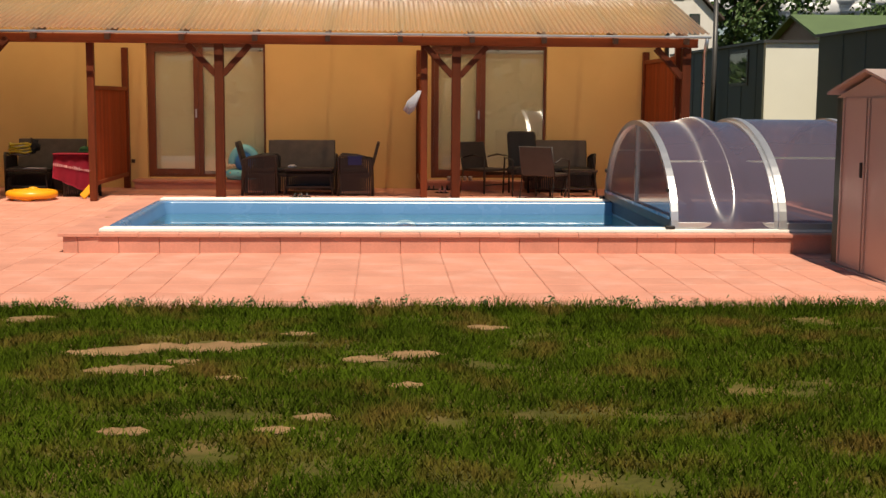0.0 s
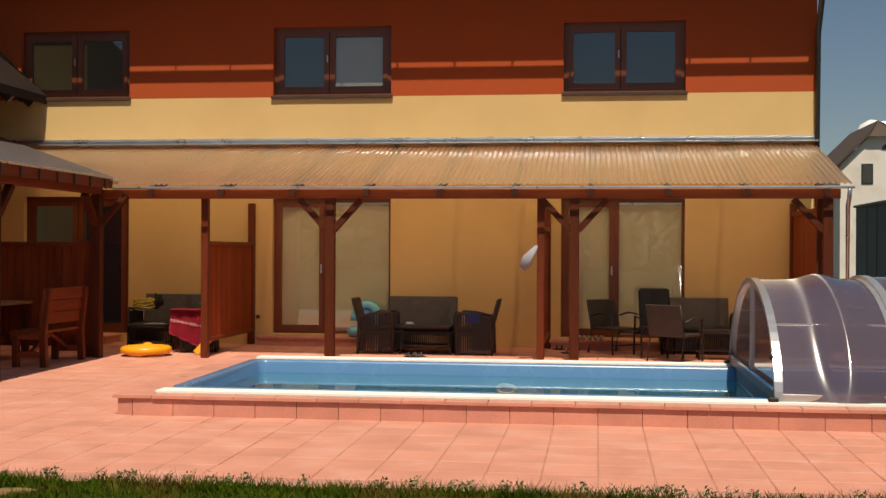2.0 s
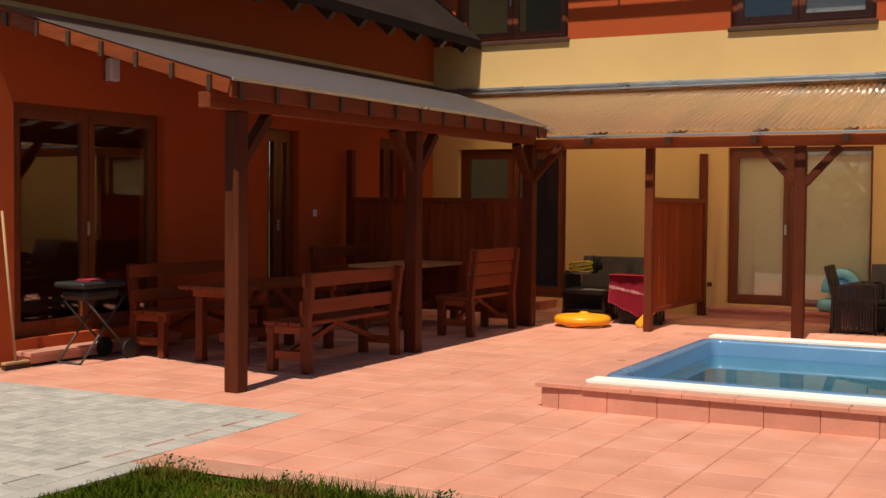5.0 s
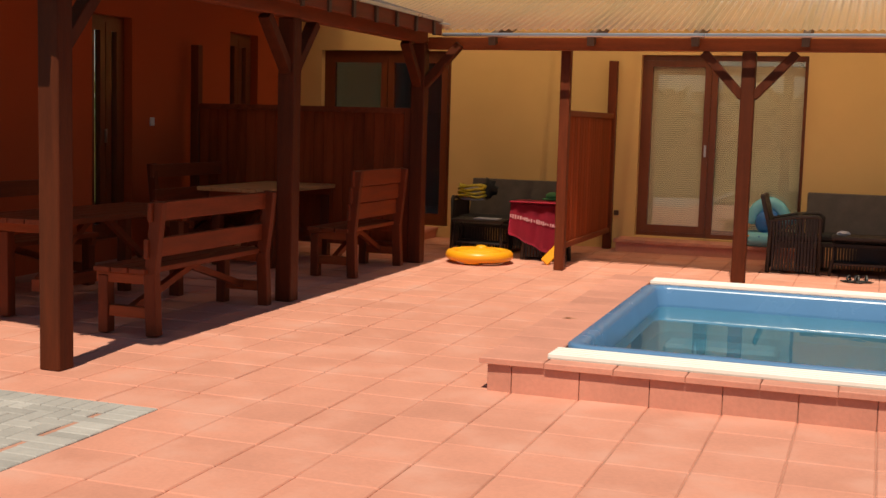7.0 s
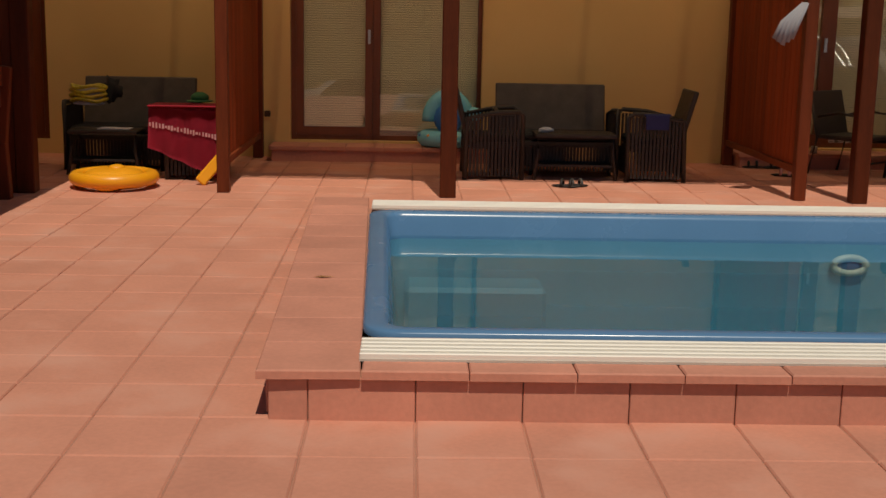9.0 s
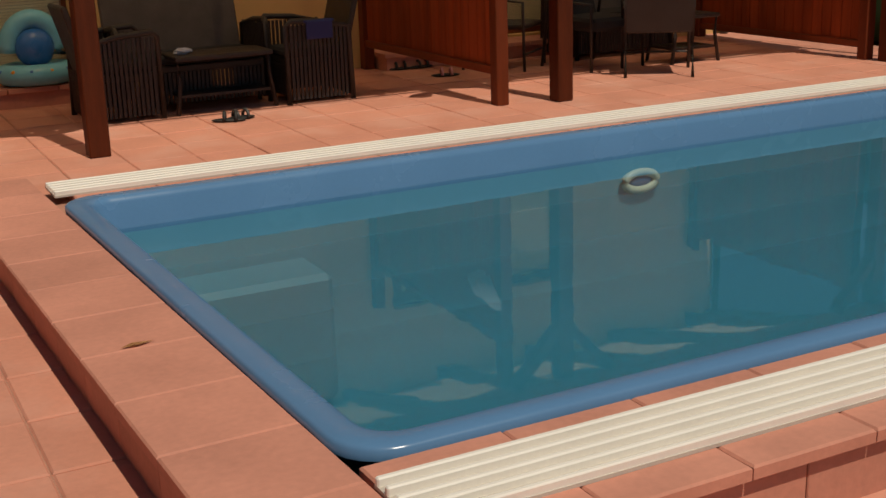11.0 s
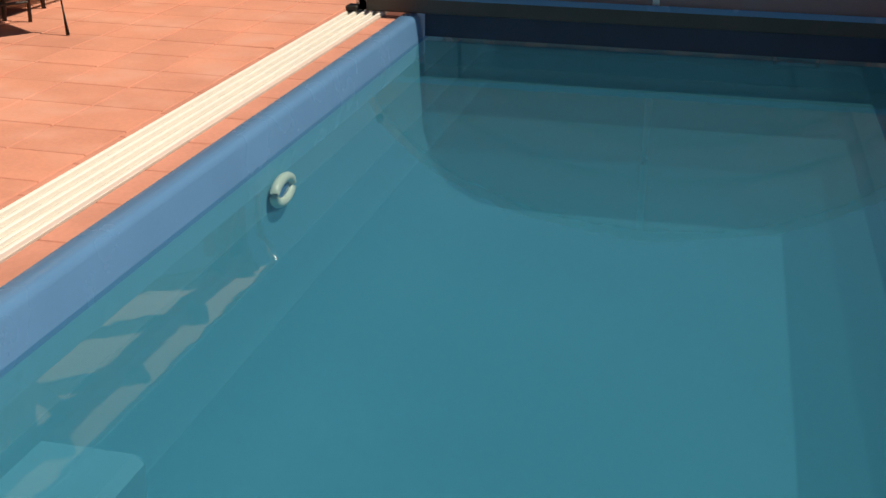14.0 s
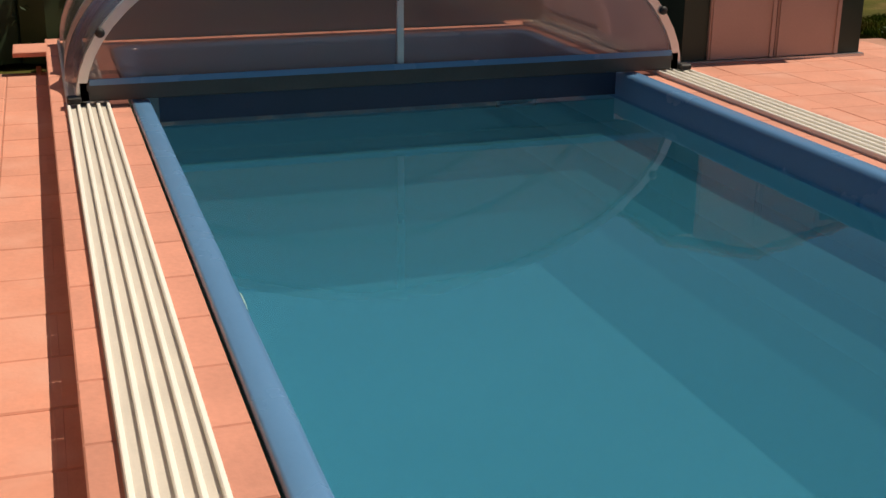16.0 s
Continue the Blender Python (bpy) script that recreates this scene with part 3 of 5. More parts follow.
def glazed(name, label, cat, x0, x1, z0, z1, y, split, blinds, sill=None):
    """A two-leaf glazed unit in an opening of the south wall."""
    t = thing(name, label, cat, ((x0 + x1) / 2, y, z0), kind="structure")
    o = t.location.copy()
    f = 0.07

    def frame_bm(a, b, c, d, w, ya, yb):
        m = bmesh.new()
        for p, q, r, s in ((a, b, c, c + w), (a, b, d - w, d), (a, a + w, c + w, d - w), (b - w, b, c + w, d - w)):
            cube(m, p - o.x, q - o.x, ya, yb, r - o.z, s - o.z)
        return m
    part("window_frame", frame_bm(x0, x1, z0, z1, f, 0.10, 0.19), M_FRAME, t)
    xs = x0 + (x1 - x0) * split
    for (a, b), blind in zip(((x0 + f, xs - 0.006), (xs + 0.006, x1 - f)), blinds):
        s = part("sash", frame_bm(a, b, z0 + f, z1 - f, 0.085, 0.085, 0.15), M_FRAME, t)
        m = bmesh.new()
        cube(m, a + 0.08 - o.x, b - 0.08 - o.x, 0.115, 0.127, z0 + f + 0.08 - o.z, z1 - f - 0.08 - o.z)
        part("pane", m, M_GLASS, s, "clear glass pane")
        if blind:
            m = bmesh.new()
            z = z0 + f + 0.1
            while z < z1 - f - 0.1:
                cube(m, a + 0.06 - o.x, b - 0.06 - o.x, 0.155, 0.165, z - o.z, z + 0.0215 - o.z)
                z += 0.0245
            part("blind", m, blind, t, "closed venetian blind")
    m = bmesh.new()
    bar(m, (xs - 0.03 - o.x, 0.06, 1.0 if z1 - z0 > 1.8 else 0.55), (xs - 0.03 - o.x, 0.06, 1.14 if z1 - z0 > 1.8 else 0.67), 0.02, 0.02)
    part("handle", m, M_ZINC, t, "small metal handle")
    if sill:
        m = bmesh.new()
        cube(m, x0 - 0.03 - o.x, x1 + 0.03 - o.x, -0.05, 0.12, -0.05, 0.005)
        part("window_sill", m, sill, t, "dark brown projecting sill", bevel=0.006)
    return t


def terrace_door(name, label, x0, x1, z0, z1, y):
    """An opening leaf on the west side and a wide fixed pane, with blinds down behind both."""
    t = thing(name, label, "door", ((x0 + x1) / 2, y, z0), kind="structure")
    o, h = (x0 + x1) / 2, z1 - z0
    a, b = x0 - o, x1 - o
    m0 = a + 0.755
    bm = bmesh.new()
    for c in ((a, a + 0.05, 0, h), (b - 0.04, b, 0, h), (a + 0.05, b - 0.04, h - 0.06, h), (a + 0.05, b - 0.04, 0, 0.05)):
        cube(bm, c[0], c[1], 0.10, 0.19, c[2], c[3])
    part("window_frame", bm, M_FRAME, t)
    bm = bmesh.new()
    cube(bm, m0 + 0.075, m0 + 0.15, 0.095, 0.19, 0.05, h - 0.06)
    part("mullion", bm, M_FRAME, t)
    s0, s1 = a + 0.052, m0 + 0.073
    bm = bmesh.new()
    for c in ((s0, s0 + 0.075, 0.052, h - 0.062), (s1 - 0.075, s1, 0.052, h - 0.062), (s0 + 0.075, s1 - 0.075, h - 0.137, h - 0.062), (s0 + 0.075, s1 - 0.075, 0.052, 0.135)):
        cube(bm, c[0], c[1], 0.085, 0.15, c[2], c[3])
    leaf = part("sash", bm, M_FRAME, t)
    bm = bmesh.new()
    cube(bm, s0 + 0.07, s1 - 0.07, 0.113, 0.125, 0.13, h - 0.13)
    part("pane", bm, M_GLASS, leaf, "clear glass pane")
    bm = bmesh.new()
    bar(bm, (s1 - 0.035, 0.06, 0.98), (s1 - 0.035, 0.06, 1.12), 0.022, 0.025)
    part("handle", bm, M_ZINC, leaf, "small metal handle")
    bm = bmesh.new()
    cube(bm, m0 + 0.152, b - 0.042, 0.117, 0.129, 0.052, h - 0.062)
    part("pane", bm, M_GLASS, t, "clear glass pane")
    for p, q in ((s0 + 0.05, s1 - 0.05), (m0 + 0.153, b - 0.043)):
        bm = bmesh.new()
        z = 0.10
        while z < h - 0.12:
            cube(bm, p, q, 0.155, 0.163, z, z + 0.0215)
            z += 0.0245
        part("blind", bm, M_BLIND, t, "closed venetian blind")
        bm = bmesh.new()
        cube(bm, p, q, 0.152, 0.175, h - 0.12, h - 0.064)
        part("headrail", bm, M_ZINC, t, "grey blind box")
    return t


glazed("window_1", "brown two-leaf window reflecting the sky", "window", W1[0] + 0.002, W1[1] - 0.002, W1[2] + 0.05, W1[3], YW, 0.5, (None, None), M_DARKWOOD)
glazed("window_2", "brown two-leaf window, one half with its blind down", "window", W2[0] + 0.002, W2[1] - 0.002, W2[2] + 0.05, W2[3], YW, 0.47, (None, M_BLIND_GREY), M_DARKWOOD)
glazed("window_3", "brown two-leaf window reflecting the sky", "window", W3[0] + 0.002, W3[1] - 0.002, W3[2] + 0.05, W3[3], YW, 0.47, (None, None), M_DARKWOOD)
terrace_door("door_1", "brown framed glazed terrace door with cream blinds down", D1[0] + 0.002, D1[1] - 0.002, D1[2], D1[3], YW)
terrace_door("door_2", "brown framed glazed terrace door with cream blinds down", D2[0] + 0.002, D2[1] - 0.002, D2[2], D2[3], YW)
glazed("door_3", "dark glazed door in the corner under the roof", "door", D0[0] + 0.002, D0[1] - 0.002, D0[2], D0[3], YW, 0.5, (None, None))
for nm, (y0, y1, z0, z1), sp in (("door_4", WA, 0.5), ("door_5", WB, 0.98), ("door_6", WC, 0.98)):
    d = glazed(nm, "dark glazed door in the shaded wing wall", "door", y0 + 0.002, y1 - 0.002, z0, z1, 0.0, sp if sp < 0.9 else 0.5, (None, None))
    d.matrix_basis = pose(XW, (y0 + y1) / 2, z0, 0, 0, 90) 


def step(name, x0, x1, y0, y1, z1, label, ang=0):
    t = thing(name, label, "step", ((x0 + x1) / 2, (y0 + y1) / 2, 0), kind="structure")
    w, d = (x1 - x0) / 2, (y1 - y0) / 2
    bm = bmesh.new()
    cube(bm, -w + 0.03, w - 0.03, -d + 0.03, d, 0.02, z1 - 0.04)
    part("riser", bm, M_COPING, t, "pink tile riser")
    n = max(1, round((x1 - x0) / 0.4))
    for k in range(n):
        bm = bmesh.new()
        cube(bm, -w + 2 * w * k / n + 0.003, -w + 2 * w * (k + 1) / n - 0.003, -d, d, z1 - 0.04, z1)
        part("tread", bm, M_COPING, t, bevel=0.004)
    return t


step("door_step", -0.88, 1.40, 7.68, YW, 0.215, "pink tiled step in front of a terrace door")
step("door_step", 3.80, 6.05, 7.68, YW, 0.215, "pink tiled step in front of a terrace door")
step("door_step", -4.95, -3.25, 7.45, YW, 0.195, "pink tiled step in the corner of the terrace")
step("door_step", XW, XW + 0.24, -0.42, 1.80, 0.13, "pink tiled step before the wing's glazed door")

# ---------------------------------------------------------------- pergola
beam_z = 2.36
WZ, WS = 2.59, 0.274      # eave height and slope of the side roof


def post(x, y, h, label, w=0.13, group="pergola posts", braces=()):
    t = thing("pergola_post", label, "post", (x, y, gz(y)), group)
    bm = bmesh.new()
    cube(bm, -w / 2, w / 2, -w / 2, w / 2, 0.0, h - gz(y))
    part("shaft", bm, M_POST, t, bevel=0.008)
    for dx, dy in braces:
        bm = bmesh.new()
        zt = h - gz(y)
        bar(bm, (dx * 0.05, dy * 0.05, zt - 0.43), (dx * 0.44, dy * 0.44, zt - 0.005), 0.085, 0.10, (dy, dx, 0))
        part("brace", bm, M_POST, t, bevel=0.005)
    return t


for x, br in ((0.83, ((1, 0), (-1, 0))), (4.22, ((1, 0), (-1, 0))), (7.56, ((-1, 0),))):
    post(x, YP, beam_z - 0.06, "dark red stained timber post carrying the terrace roof", braces=br)
for y, br in ((-0.62, ((0, 1),)), (2.42, ((0, 1), (0, -1)))):
    post(XP, y, beam_z, "dark red stained timber post of the side pergola", 0.145, braces=br)
post(XP, 5.44, beam_z, "dark red stained corner post of the pergola", 0.145, braces=((0, -1), (1, 0)))

front_beam = thing("pergola_beam", "long red stained beam along the terrace roof", "beam", (0, YP, beam_z))
bm = bmesh.new()
cube(bm, XP + 0.075, 7.72, -0.06, 0.06, -0.055, 0.07)
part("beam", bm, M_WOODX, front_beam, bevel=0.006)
for k in range(10):
    x = -1.74 + 1.03 * k
    r = thing("rafter", "dark stained rafter under the corrugated roof", "rafter", (x, 0, 0), "rafters of the terrace roof")
    bm = bmesh.new()
    bar(bm, (0, YP - 0.17, beam_z + 0.035), (0, YW - 0.01, beam_z + 0.035 + (YW - YP + 0.17) * 0.285), 0.07, 0.11)
    part("timber", bm, M_DARKWOOD, r)
side_beam = thing("pergola_beam", "long red stained beam of the side pergola", "beam", (XP, 0, beam_z))
bm = bmesh.new()
cube(bm, -0.06, 0.06, -1.05, 5.50, 0.002, 0.13)
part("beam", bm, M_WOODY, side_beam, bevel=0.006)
for k in range(11):
    y = -0.72 + 0.61 * k
    x1 = XW + 0.01
    r = thing("rafter", "stained rafter of the side pergola with a cut end", "rafter", (0, y, 0), "rafters of the side pergola")
    bm = bmesh.new()
    bar(bm, (-2.32, 0, WZ - 0.073), (x1, 0, WZ - 0.073 + (-2.32 - x1) * WS), 0.075, 0.12)
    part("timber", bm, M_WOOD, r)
fascia = thing("fascia_board", "red stained fascia board under the side roof's eave", "fascia", (0, 0, 0))
bm = bmesh.new()
cube(bm, -2.315, -2.285, -1.03, 5.35, 2.44, WZ - 0.015)
part("board", bm, M_WOODY, fascia, bevel=0.004)
# dark blocks dividing the fascia at even steps
for k in range(13):
    bm = bmesh.new()
    cube(bm, -2.284, -2.262, -0.95 + k * 0.5, -0.90 + k * 0.5, 2.425, WZ - 0.018)
    part("dark_block", bm, M_DARKWOOD, fascia)
verge = thing("verge_board", "red stained sloping verge board at the end of the side roof", "fascia", (0, 0, 0))
bm = bmesh.new()
bar(bm, (-2.30, -1.03, WZ - 0.065), (XW + 0.30, -0.80, WZ - 0.065 + 2.80 * WS), 0.03, 0.12)
part("board", bm, M_WOODX, verge, bevel=0.004)
for k in range(7):
    x = -2.5 - 0.42 * k
    bm = bmesh.new()
    yv = -1.06 + (-2.30 - x) * 0.082
    cube(bm, x - 0.02, x + 0.02, yv - 0.012, yv + 0.012, WZ - 0.145 + (-2.30 - x) * WS, WZ - 0.018 + (-2.30 - x) * WS)
    part("dark_block", bm, M_DARKWOOD, verge)


def corrugated(name, label, material, rows, count, amp=0.011):
    """A wavy sheet between two edges; rows(s) gives the two end points for s from 0 to 1."""
    bm = bmesh.new()
    last = None
    n = count * 6
    for i in range(n + 1):
        s = i / n
        p, q, up = rows(s)
        w = amp * math.sin(i * math.tau / 6)
        line = [bm.verts.new(Vector(p).lerp(Vector(q), k / 4) + Vector(up) * w) for k in range(5)]
        if last:
            for k in range(4):
                bm.faces.new((last[k], line[k], line[k + 1], last[k + 1]))
        last = line
    ob = solid(name, bm, material, label, "roof", smooth=True)
    return ob


EX, EY, EZ, SL = -2.25, 5.30, 2.495, 0.273


def main_rows(s):
    x = XW + 0.02 + (7.84 - XW - 0.02) * s
    y0 = EY if x > EX else EY + (EX - x) * (YW - EY) / (EX - XW)
    return (x, y0, EZ + (y0 - EY) * SL), (x, YW - 0.005, EZ + (YW - EY) * SL), (0, 0, 1)


def wing_rows(s):
    y = -1.06 + (YW - 0.01 + 1.06) * s
    yw = -0.80 + (YW - 0.01 + 0.80) * s      # verge set askew to fit the camera's view
    x0 = EX if y < EY else EX - (y - EY) * (EX - XW) / (YW - EY)
    return (x0, y, WZ + (EX - x0) * WS), (XW + 0.005, yw, WZ + (EX - XW) * WS), (0, 0, 1)


corrugated("roof_terrace", "bronze see-through corrugated roof over the terrace", M_ROOF, main_rows, 170)
corrugated("roof_side", "smoky corrugated roof of the side pergola", M_ROOF_WING, wing_rows, 110)
bm = bmesh.new()
cube(bm, XW + 0.02, 7.86, YW - 0.035, YW - 0.002, 3.275, 3.375)
bar(bm, (XW + 0.02, YW - 0.10, 3.283), (7.86, YW - 0.10, 3.283), 0.17, 0.006)
tube(bm, [(XW + 0.02, YW - 0.045, 3.372), (7.86, YW - 0.045, 3.372)], 0.018, 12)
tube(bm, [(XW + 0.02, YW - 0.185, 3.29), (7.86, YW - 0.185, 3.29)], 0.012, 12)
solid("flashing", bm, M_ZINC, "bright zinc flashing between wall and terrace roof", "flashing")
bm = bmesh.new()
cube(bm, XW + 0.002, XW + 0.03, -0.80, YW - 0.05, 3.425, 3.505)
solid("flashing", bm, M_YELLOW, "pale strip above the side pergola's roof", "flashing")
eave = thing("eave_gutter", "thin light metal gutter along the terrace roof", "gutter", (0, 0, 0))
bm = bmesh.new()
cube(bm, EX, 7.86, EY - 0.055, EY - 0.015, 2.425, 2.462)
part("channel", bm, M_ZINC, eave, bevel=0.01)
bm = bmesh.new()
cube(bm, EX - 0.004, EX + 0.016, -1.07, EY - 0.06, WZ - 0.023, WZ + 0.007)
solid("eave_strip", bm, M_ZINC, "thin pale metal edge of the side roof", "flashing")
bm = bmesh.new()
tube(bm, [(7.80, EY - 0.03, 2.43), (7.80, EY + 0.02, 2.30), (7.80, EY + 0.1, 2.2), (7.80, EY + 0.1, 0.05)], 0.03, 10)
part("downpipe", bm, M_ZINC, eave, "pale downpipe", smooth=True)
bm = bmesh.new()
bar(bm, (EX, EY, EZ + 0.06), (XW, YW, EZ + 0.06 + (YW - EY) * SL), 0.16, 0.012)
solid("valley_strip", bm, M_ZINC, "metal valley between the two roofs", "flashing")


def screen(x, y0, y1, zb, zt, label, along="y", top=False, front_post=True):
    """A boarded privacy screen between posts."""
    t = thing("privacy_screen", label, "screen", (x, y0, gz(y0)), "privacy screens")
    L = y1 - y0
    for p in (0.0, L):
        bm = bmesh.new()
        cube(bm, -0.05, 0.05, p - 0.05, p + 0.05, 0.0 if p == 0 else 0.02, beam_z - 0.07 if (top or p) else zt)
        part("post", bm, M_WOOD, t, bevel=0.006)
    for z in (zb, zt - 0.06):
        bm = bmesh.new()
        cube(bm, -0.035, 0.035, 0.05, L - 0.05, z, z + 0.06)
        part("cross_rail", bm, M_WOODY, t, bevel=0.004)
    n = int((L - 0.1) / 0.118)
    w = (L - 0.1) / n
    for k in range(n):
        bm = bmesh.new()
        cube(bm, -0.011, 0.011, 0.05 + k * w + 0.003, 0.05 + (k + 1) * w - 0.003, zb + 0.06, zt - 0.06)
        part("board", bm, M_PANEL, t)
    return t


screen(-1.01, 5.62, 7.96, 0.22, 1.66, "red-brown boarded screen between two terraces", top=True)
screen(3.76, 5.62, 7.96, 0.22, 1.90, "red-brown boarded screen between two terraces", top=True)
screen(7.50, 5.72, 7.96, 0.10, 2.15, "red-brown boarded screen closing the end of the terrace", top=True)
s4 = screen(0, 0, 2.60, 0.15, 1.64, "red-brown boarded screen between side pergola and corner", top=False)
s4.matrix_basis = pose(XP - 0.1, 5.44, gz(5.4), 0, 0, 90)

# ---------------------------------------------------------------- wicker furniture


def slats(bm, p, q, z0, z1, w=0.02, gap=0.012, lean=0.0, t=0.012):
    """Upright wicker strips between two points of the plan."""
    p, q = Vector((*p, 0)), Vector((*q, 0))
    n = max(2, int((q - p).length / (w + gap)))
    d = (q - p) / n
    nrm = Vector((-d.y, d.x, 0)).normalized()
    for k in range(n):
        c = p + d * (k + 0.5)
        bar(bm, c + Vector((0, 0, z0)), c + Vector((0, 0, z1)) + nrm * lean, w, t, nrm)


def armchair_parts(t, w, cushion=True, back_h=0.82, arm_h=0.60, back_mat=None, k=1.0):
    """A wicker seat w wide, facing -y, with closed slatted sides."""
    h = w / 2
    for sx in (-1, 1):
        bm = bmesh.new()
        slats(bm, (sx * (h - 0.02), -0.30 * k), (sx * (h - 0.02), 0.28 * k), 0.03, arm_h - 0.02, 0.022, 0.009)
        tagged(part("side_panel", bm, M_RATTAN, t), kind="stuff")
        bm = bmesh.new()
        tube(bm, [(sx * (h - 0.02), -0.33 * k, 0.0), (sx * (h - 0.02), -0.33 * k, arm_h - 0.02), (sx * (h - 0.01), -0.28 * k, arm_h + 0.015),
                  (sx * (h - 0.015), 0.0, arm_h), (sx * (h - 0.02), 0.30 * k, arm_h - 0.05), (sx * (h - 0.02), 0.32 * k, 0.0)], 0.022, 8)
        part("arm", bm, M_RATTAN, t, smooth=True)
    bm = bmesh.new()
    cube(bm, -h + 0.04, h - 0.04, -0.30 * k, 0.25 * k, 0.27, 0.33)
    part("seat", bm, M_RATTAN, t, bevel=0.012)
    bm = bmesh.new()
    slats(bm, (-h + 0.05, -0.31 * k), (h - 0.05, -0.31 * k), 0.05, 0.28, 0.022, 0.009)
    tagged(part("front_panel", bm, M_RATTAN, t), kind="stuff")
    bm = bmesh.new()
    bar(bm, (0, 0.26 * k, 0.30), (0, 0.26 * k + 0.14, back_h), w - 0.10, 0.045, (0, 1, 0.25))
    part("backrest", bm, back_mat or M_WEAVE, t, "grey-brown woven backrest", bevel=0.012)
    bm = bmesh.new()
    slats(bm, (-h + 0.03, 0.315 * k), (h - 0.03, 0.315 * k), 0.03, 0.34, 0.022, 0.009)
    tagged(part("rear_panel", bm, M_RATTAN, t), kind="stuff")
    if cushion:
        bm = bmesh.new()
        cube(bm, -h + 0.06, h - 0.06, -0.30 * k, 0.22 * k, 0.335, 0.40)
        part("cushion", bm, M_CUSHION, t, "black seat cushion", bevel=0.02)


def wicker_chair(x, y, turn, label):
    t = thing("wicker_chair", label, "chair", (x, y, gz(y) + 0.001), "wicker chairs", turn=turn)
    armchair_parts(t, 0.60, back_mat=M_RATTAN, k=0.80)
    return t


def wicker_sofa(x, y, turn, w, label):
    t = thing("wicker_sofa", label, "sofa", (x, y, gz(y) + 0.001), "wicker sofas", turn=turn)
    armchair_parts(t, w, k=0.9)
    return t


def coffee_table(x, y, w, d, h, label):
    t = thing("coffee_table", label, "table", (x, y, gz(y) + 0.001), "wicker tables")
    bm = bmesh.new()
    cube(bm, -w / 2, w / 2, -d / 2, d / 2, h - 0.035, h)
    part("tabletop", bm, M_RATTAN, t, bevel=0.008)
    bm = bmesh.new()
    cube(bm, -w / 2 + 0.03, w / 2 - 0.03, -d / 2 + 0.03, d / 2 - 0.03, 0.12, 0.14)
    part("shelf", bm, M_RATTAN, t)
    for sx in (-1, 1):
        for sy in (-1, 1):
            bm = bmesh.new()
            tube(bm, [(sx * (w / 2 + 0.005), sy * (d / 2 - 0.02), 0), (sx * (w / 2 - 0.035), sy * (d / 2 - 0.03), h * 0.6), (sx * (w / 2 - 0.02), sy * (d / 2 - 0.03), h - 0.02)], 0.016, 8)
            part("leg", bm, M_RATTAN, t, smooth=True)
    return t


wicker_sofa(1.87, 7.12, 0, 1.16, "dark wicker two-seat sofa with a grey woven back")
wicker_chair(1.27, 6.86, 90, "dark wicker armchair turned towards the coffee table")
wicker_chair(2.75, 6.84, -90, "dark wicker armchair with a navy cloth on its arm")
coffee_table(2.02, 6.78, 0.74, 0.40, 0.42, "low dark wicker coffee table on curved legs")
sofa0 = wicker_sofa(-2.06, 7.10, 0, 1.16, "dark wicker sofa with bags and papers on it")
wicker_chair(-1.42, 6.62, -75, "dark wicker armchair draped with a red towel")
coffee_table(-2.2, 6.62, 0.62, 0.34, 0.40, "low dark wicker table beside the float")

# terrace furniture by the far screen


def sling_chair(x, y, turn, label):
    """A light metal armchair with a woven sling."""
    t = thing("garden_chair", label, "chair", (x, y, gz(y) + 0.001), "sling chairs", turn=turn)
    for sx in (-1, 1):
        bm = bmesh.new()
        tube(bm, [(sx * 0.28, -0.27, 0), (sx * 0.28, -0.26, 0.58), (sx * 0.28, 0.0, 0.61), (sx * 0.28, 0.22, 0.56)], 0.014, 8)
        part("arm", bm, M_RATTAN, t, smooth=True)
        bm = bmesh.new()
        tube(bm, [(sx * 0.27, 0.30, 0), (sx * 0.27, 0.22, 0.36), (sx * 0.27, 0.33, 0.80)], 0.014, 8)
        part("back_leg", bm, M_RATTAN, t, smooth=True)
    bm = bmesh.new()
    cube(bm, -0.26, 0.26, -0.26, 0.22, 0.35, 0.39)
    part("seat", bm, M_RATTAN, t, bevel=0.01)
    bm = bmesh.new()
    bar(bm, (0, 0.22, 0.36), (0, 0.33, 0.80), 0.54, 0.025, (0, 1, 0.2))
    part("backrest", bm, M_RATTAN, t, "dark woven back", bevel=0.008)
    bm = bmesh.new()
    tube(bm, [(-0.27, -0.26, 0.14), (0.27, -0.26, 0.14)], 0.01, 6)
    part("stretcher", bm, M_RATTAN, t)
    return t


sling_chair(5.62, 6.20, 146, "brown sling garden chair seen from behind")
sling_chair(4.80, 7.30, 40, "brown sling garden chair near the terrace door")
wicker_sofa(6.02, 7.50, 0, 1.10, "dark wicker sofa against the yellow wall")
coffee_table(6.22, 6.62, 0.5, 0.4, 0.42, "small dark wicker side table on the terrace")
t = thing("recliner", "black cushioned high-back recliner chair", "chair", (5.42, 6.84, gz(7) + 0.001), turn=8)
for sx in (-1, 1):
    bm = bmesh.new()
    tube(bm, [(sx * 0.30, -0.30, 0), (sx * 0.30, -0.30, 0.56), (sx * 0.30, 0.24, 0.58), (sx * 0.30, 0.34, 0)], 0.015, 8)
    part("arm", bm, M_RATTAN, t, smooth=True)
bm = bmesh.new()
cube(bm, -0.27, 0.27, -0.30, 0.24, 0.33, 0.44)
part("seat_cushion", bm, M_CUSHION, t, bevel=0.03)
bm = bmesh.new()
bar(bm, (0, 0.22, 0.38), (0, 0.40, 0.98), 0.46, 0.10, (0, 1, 0.2))
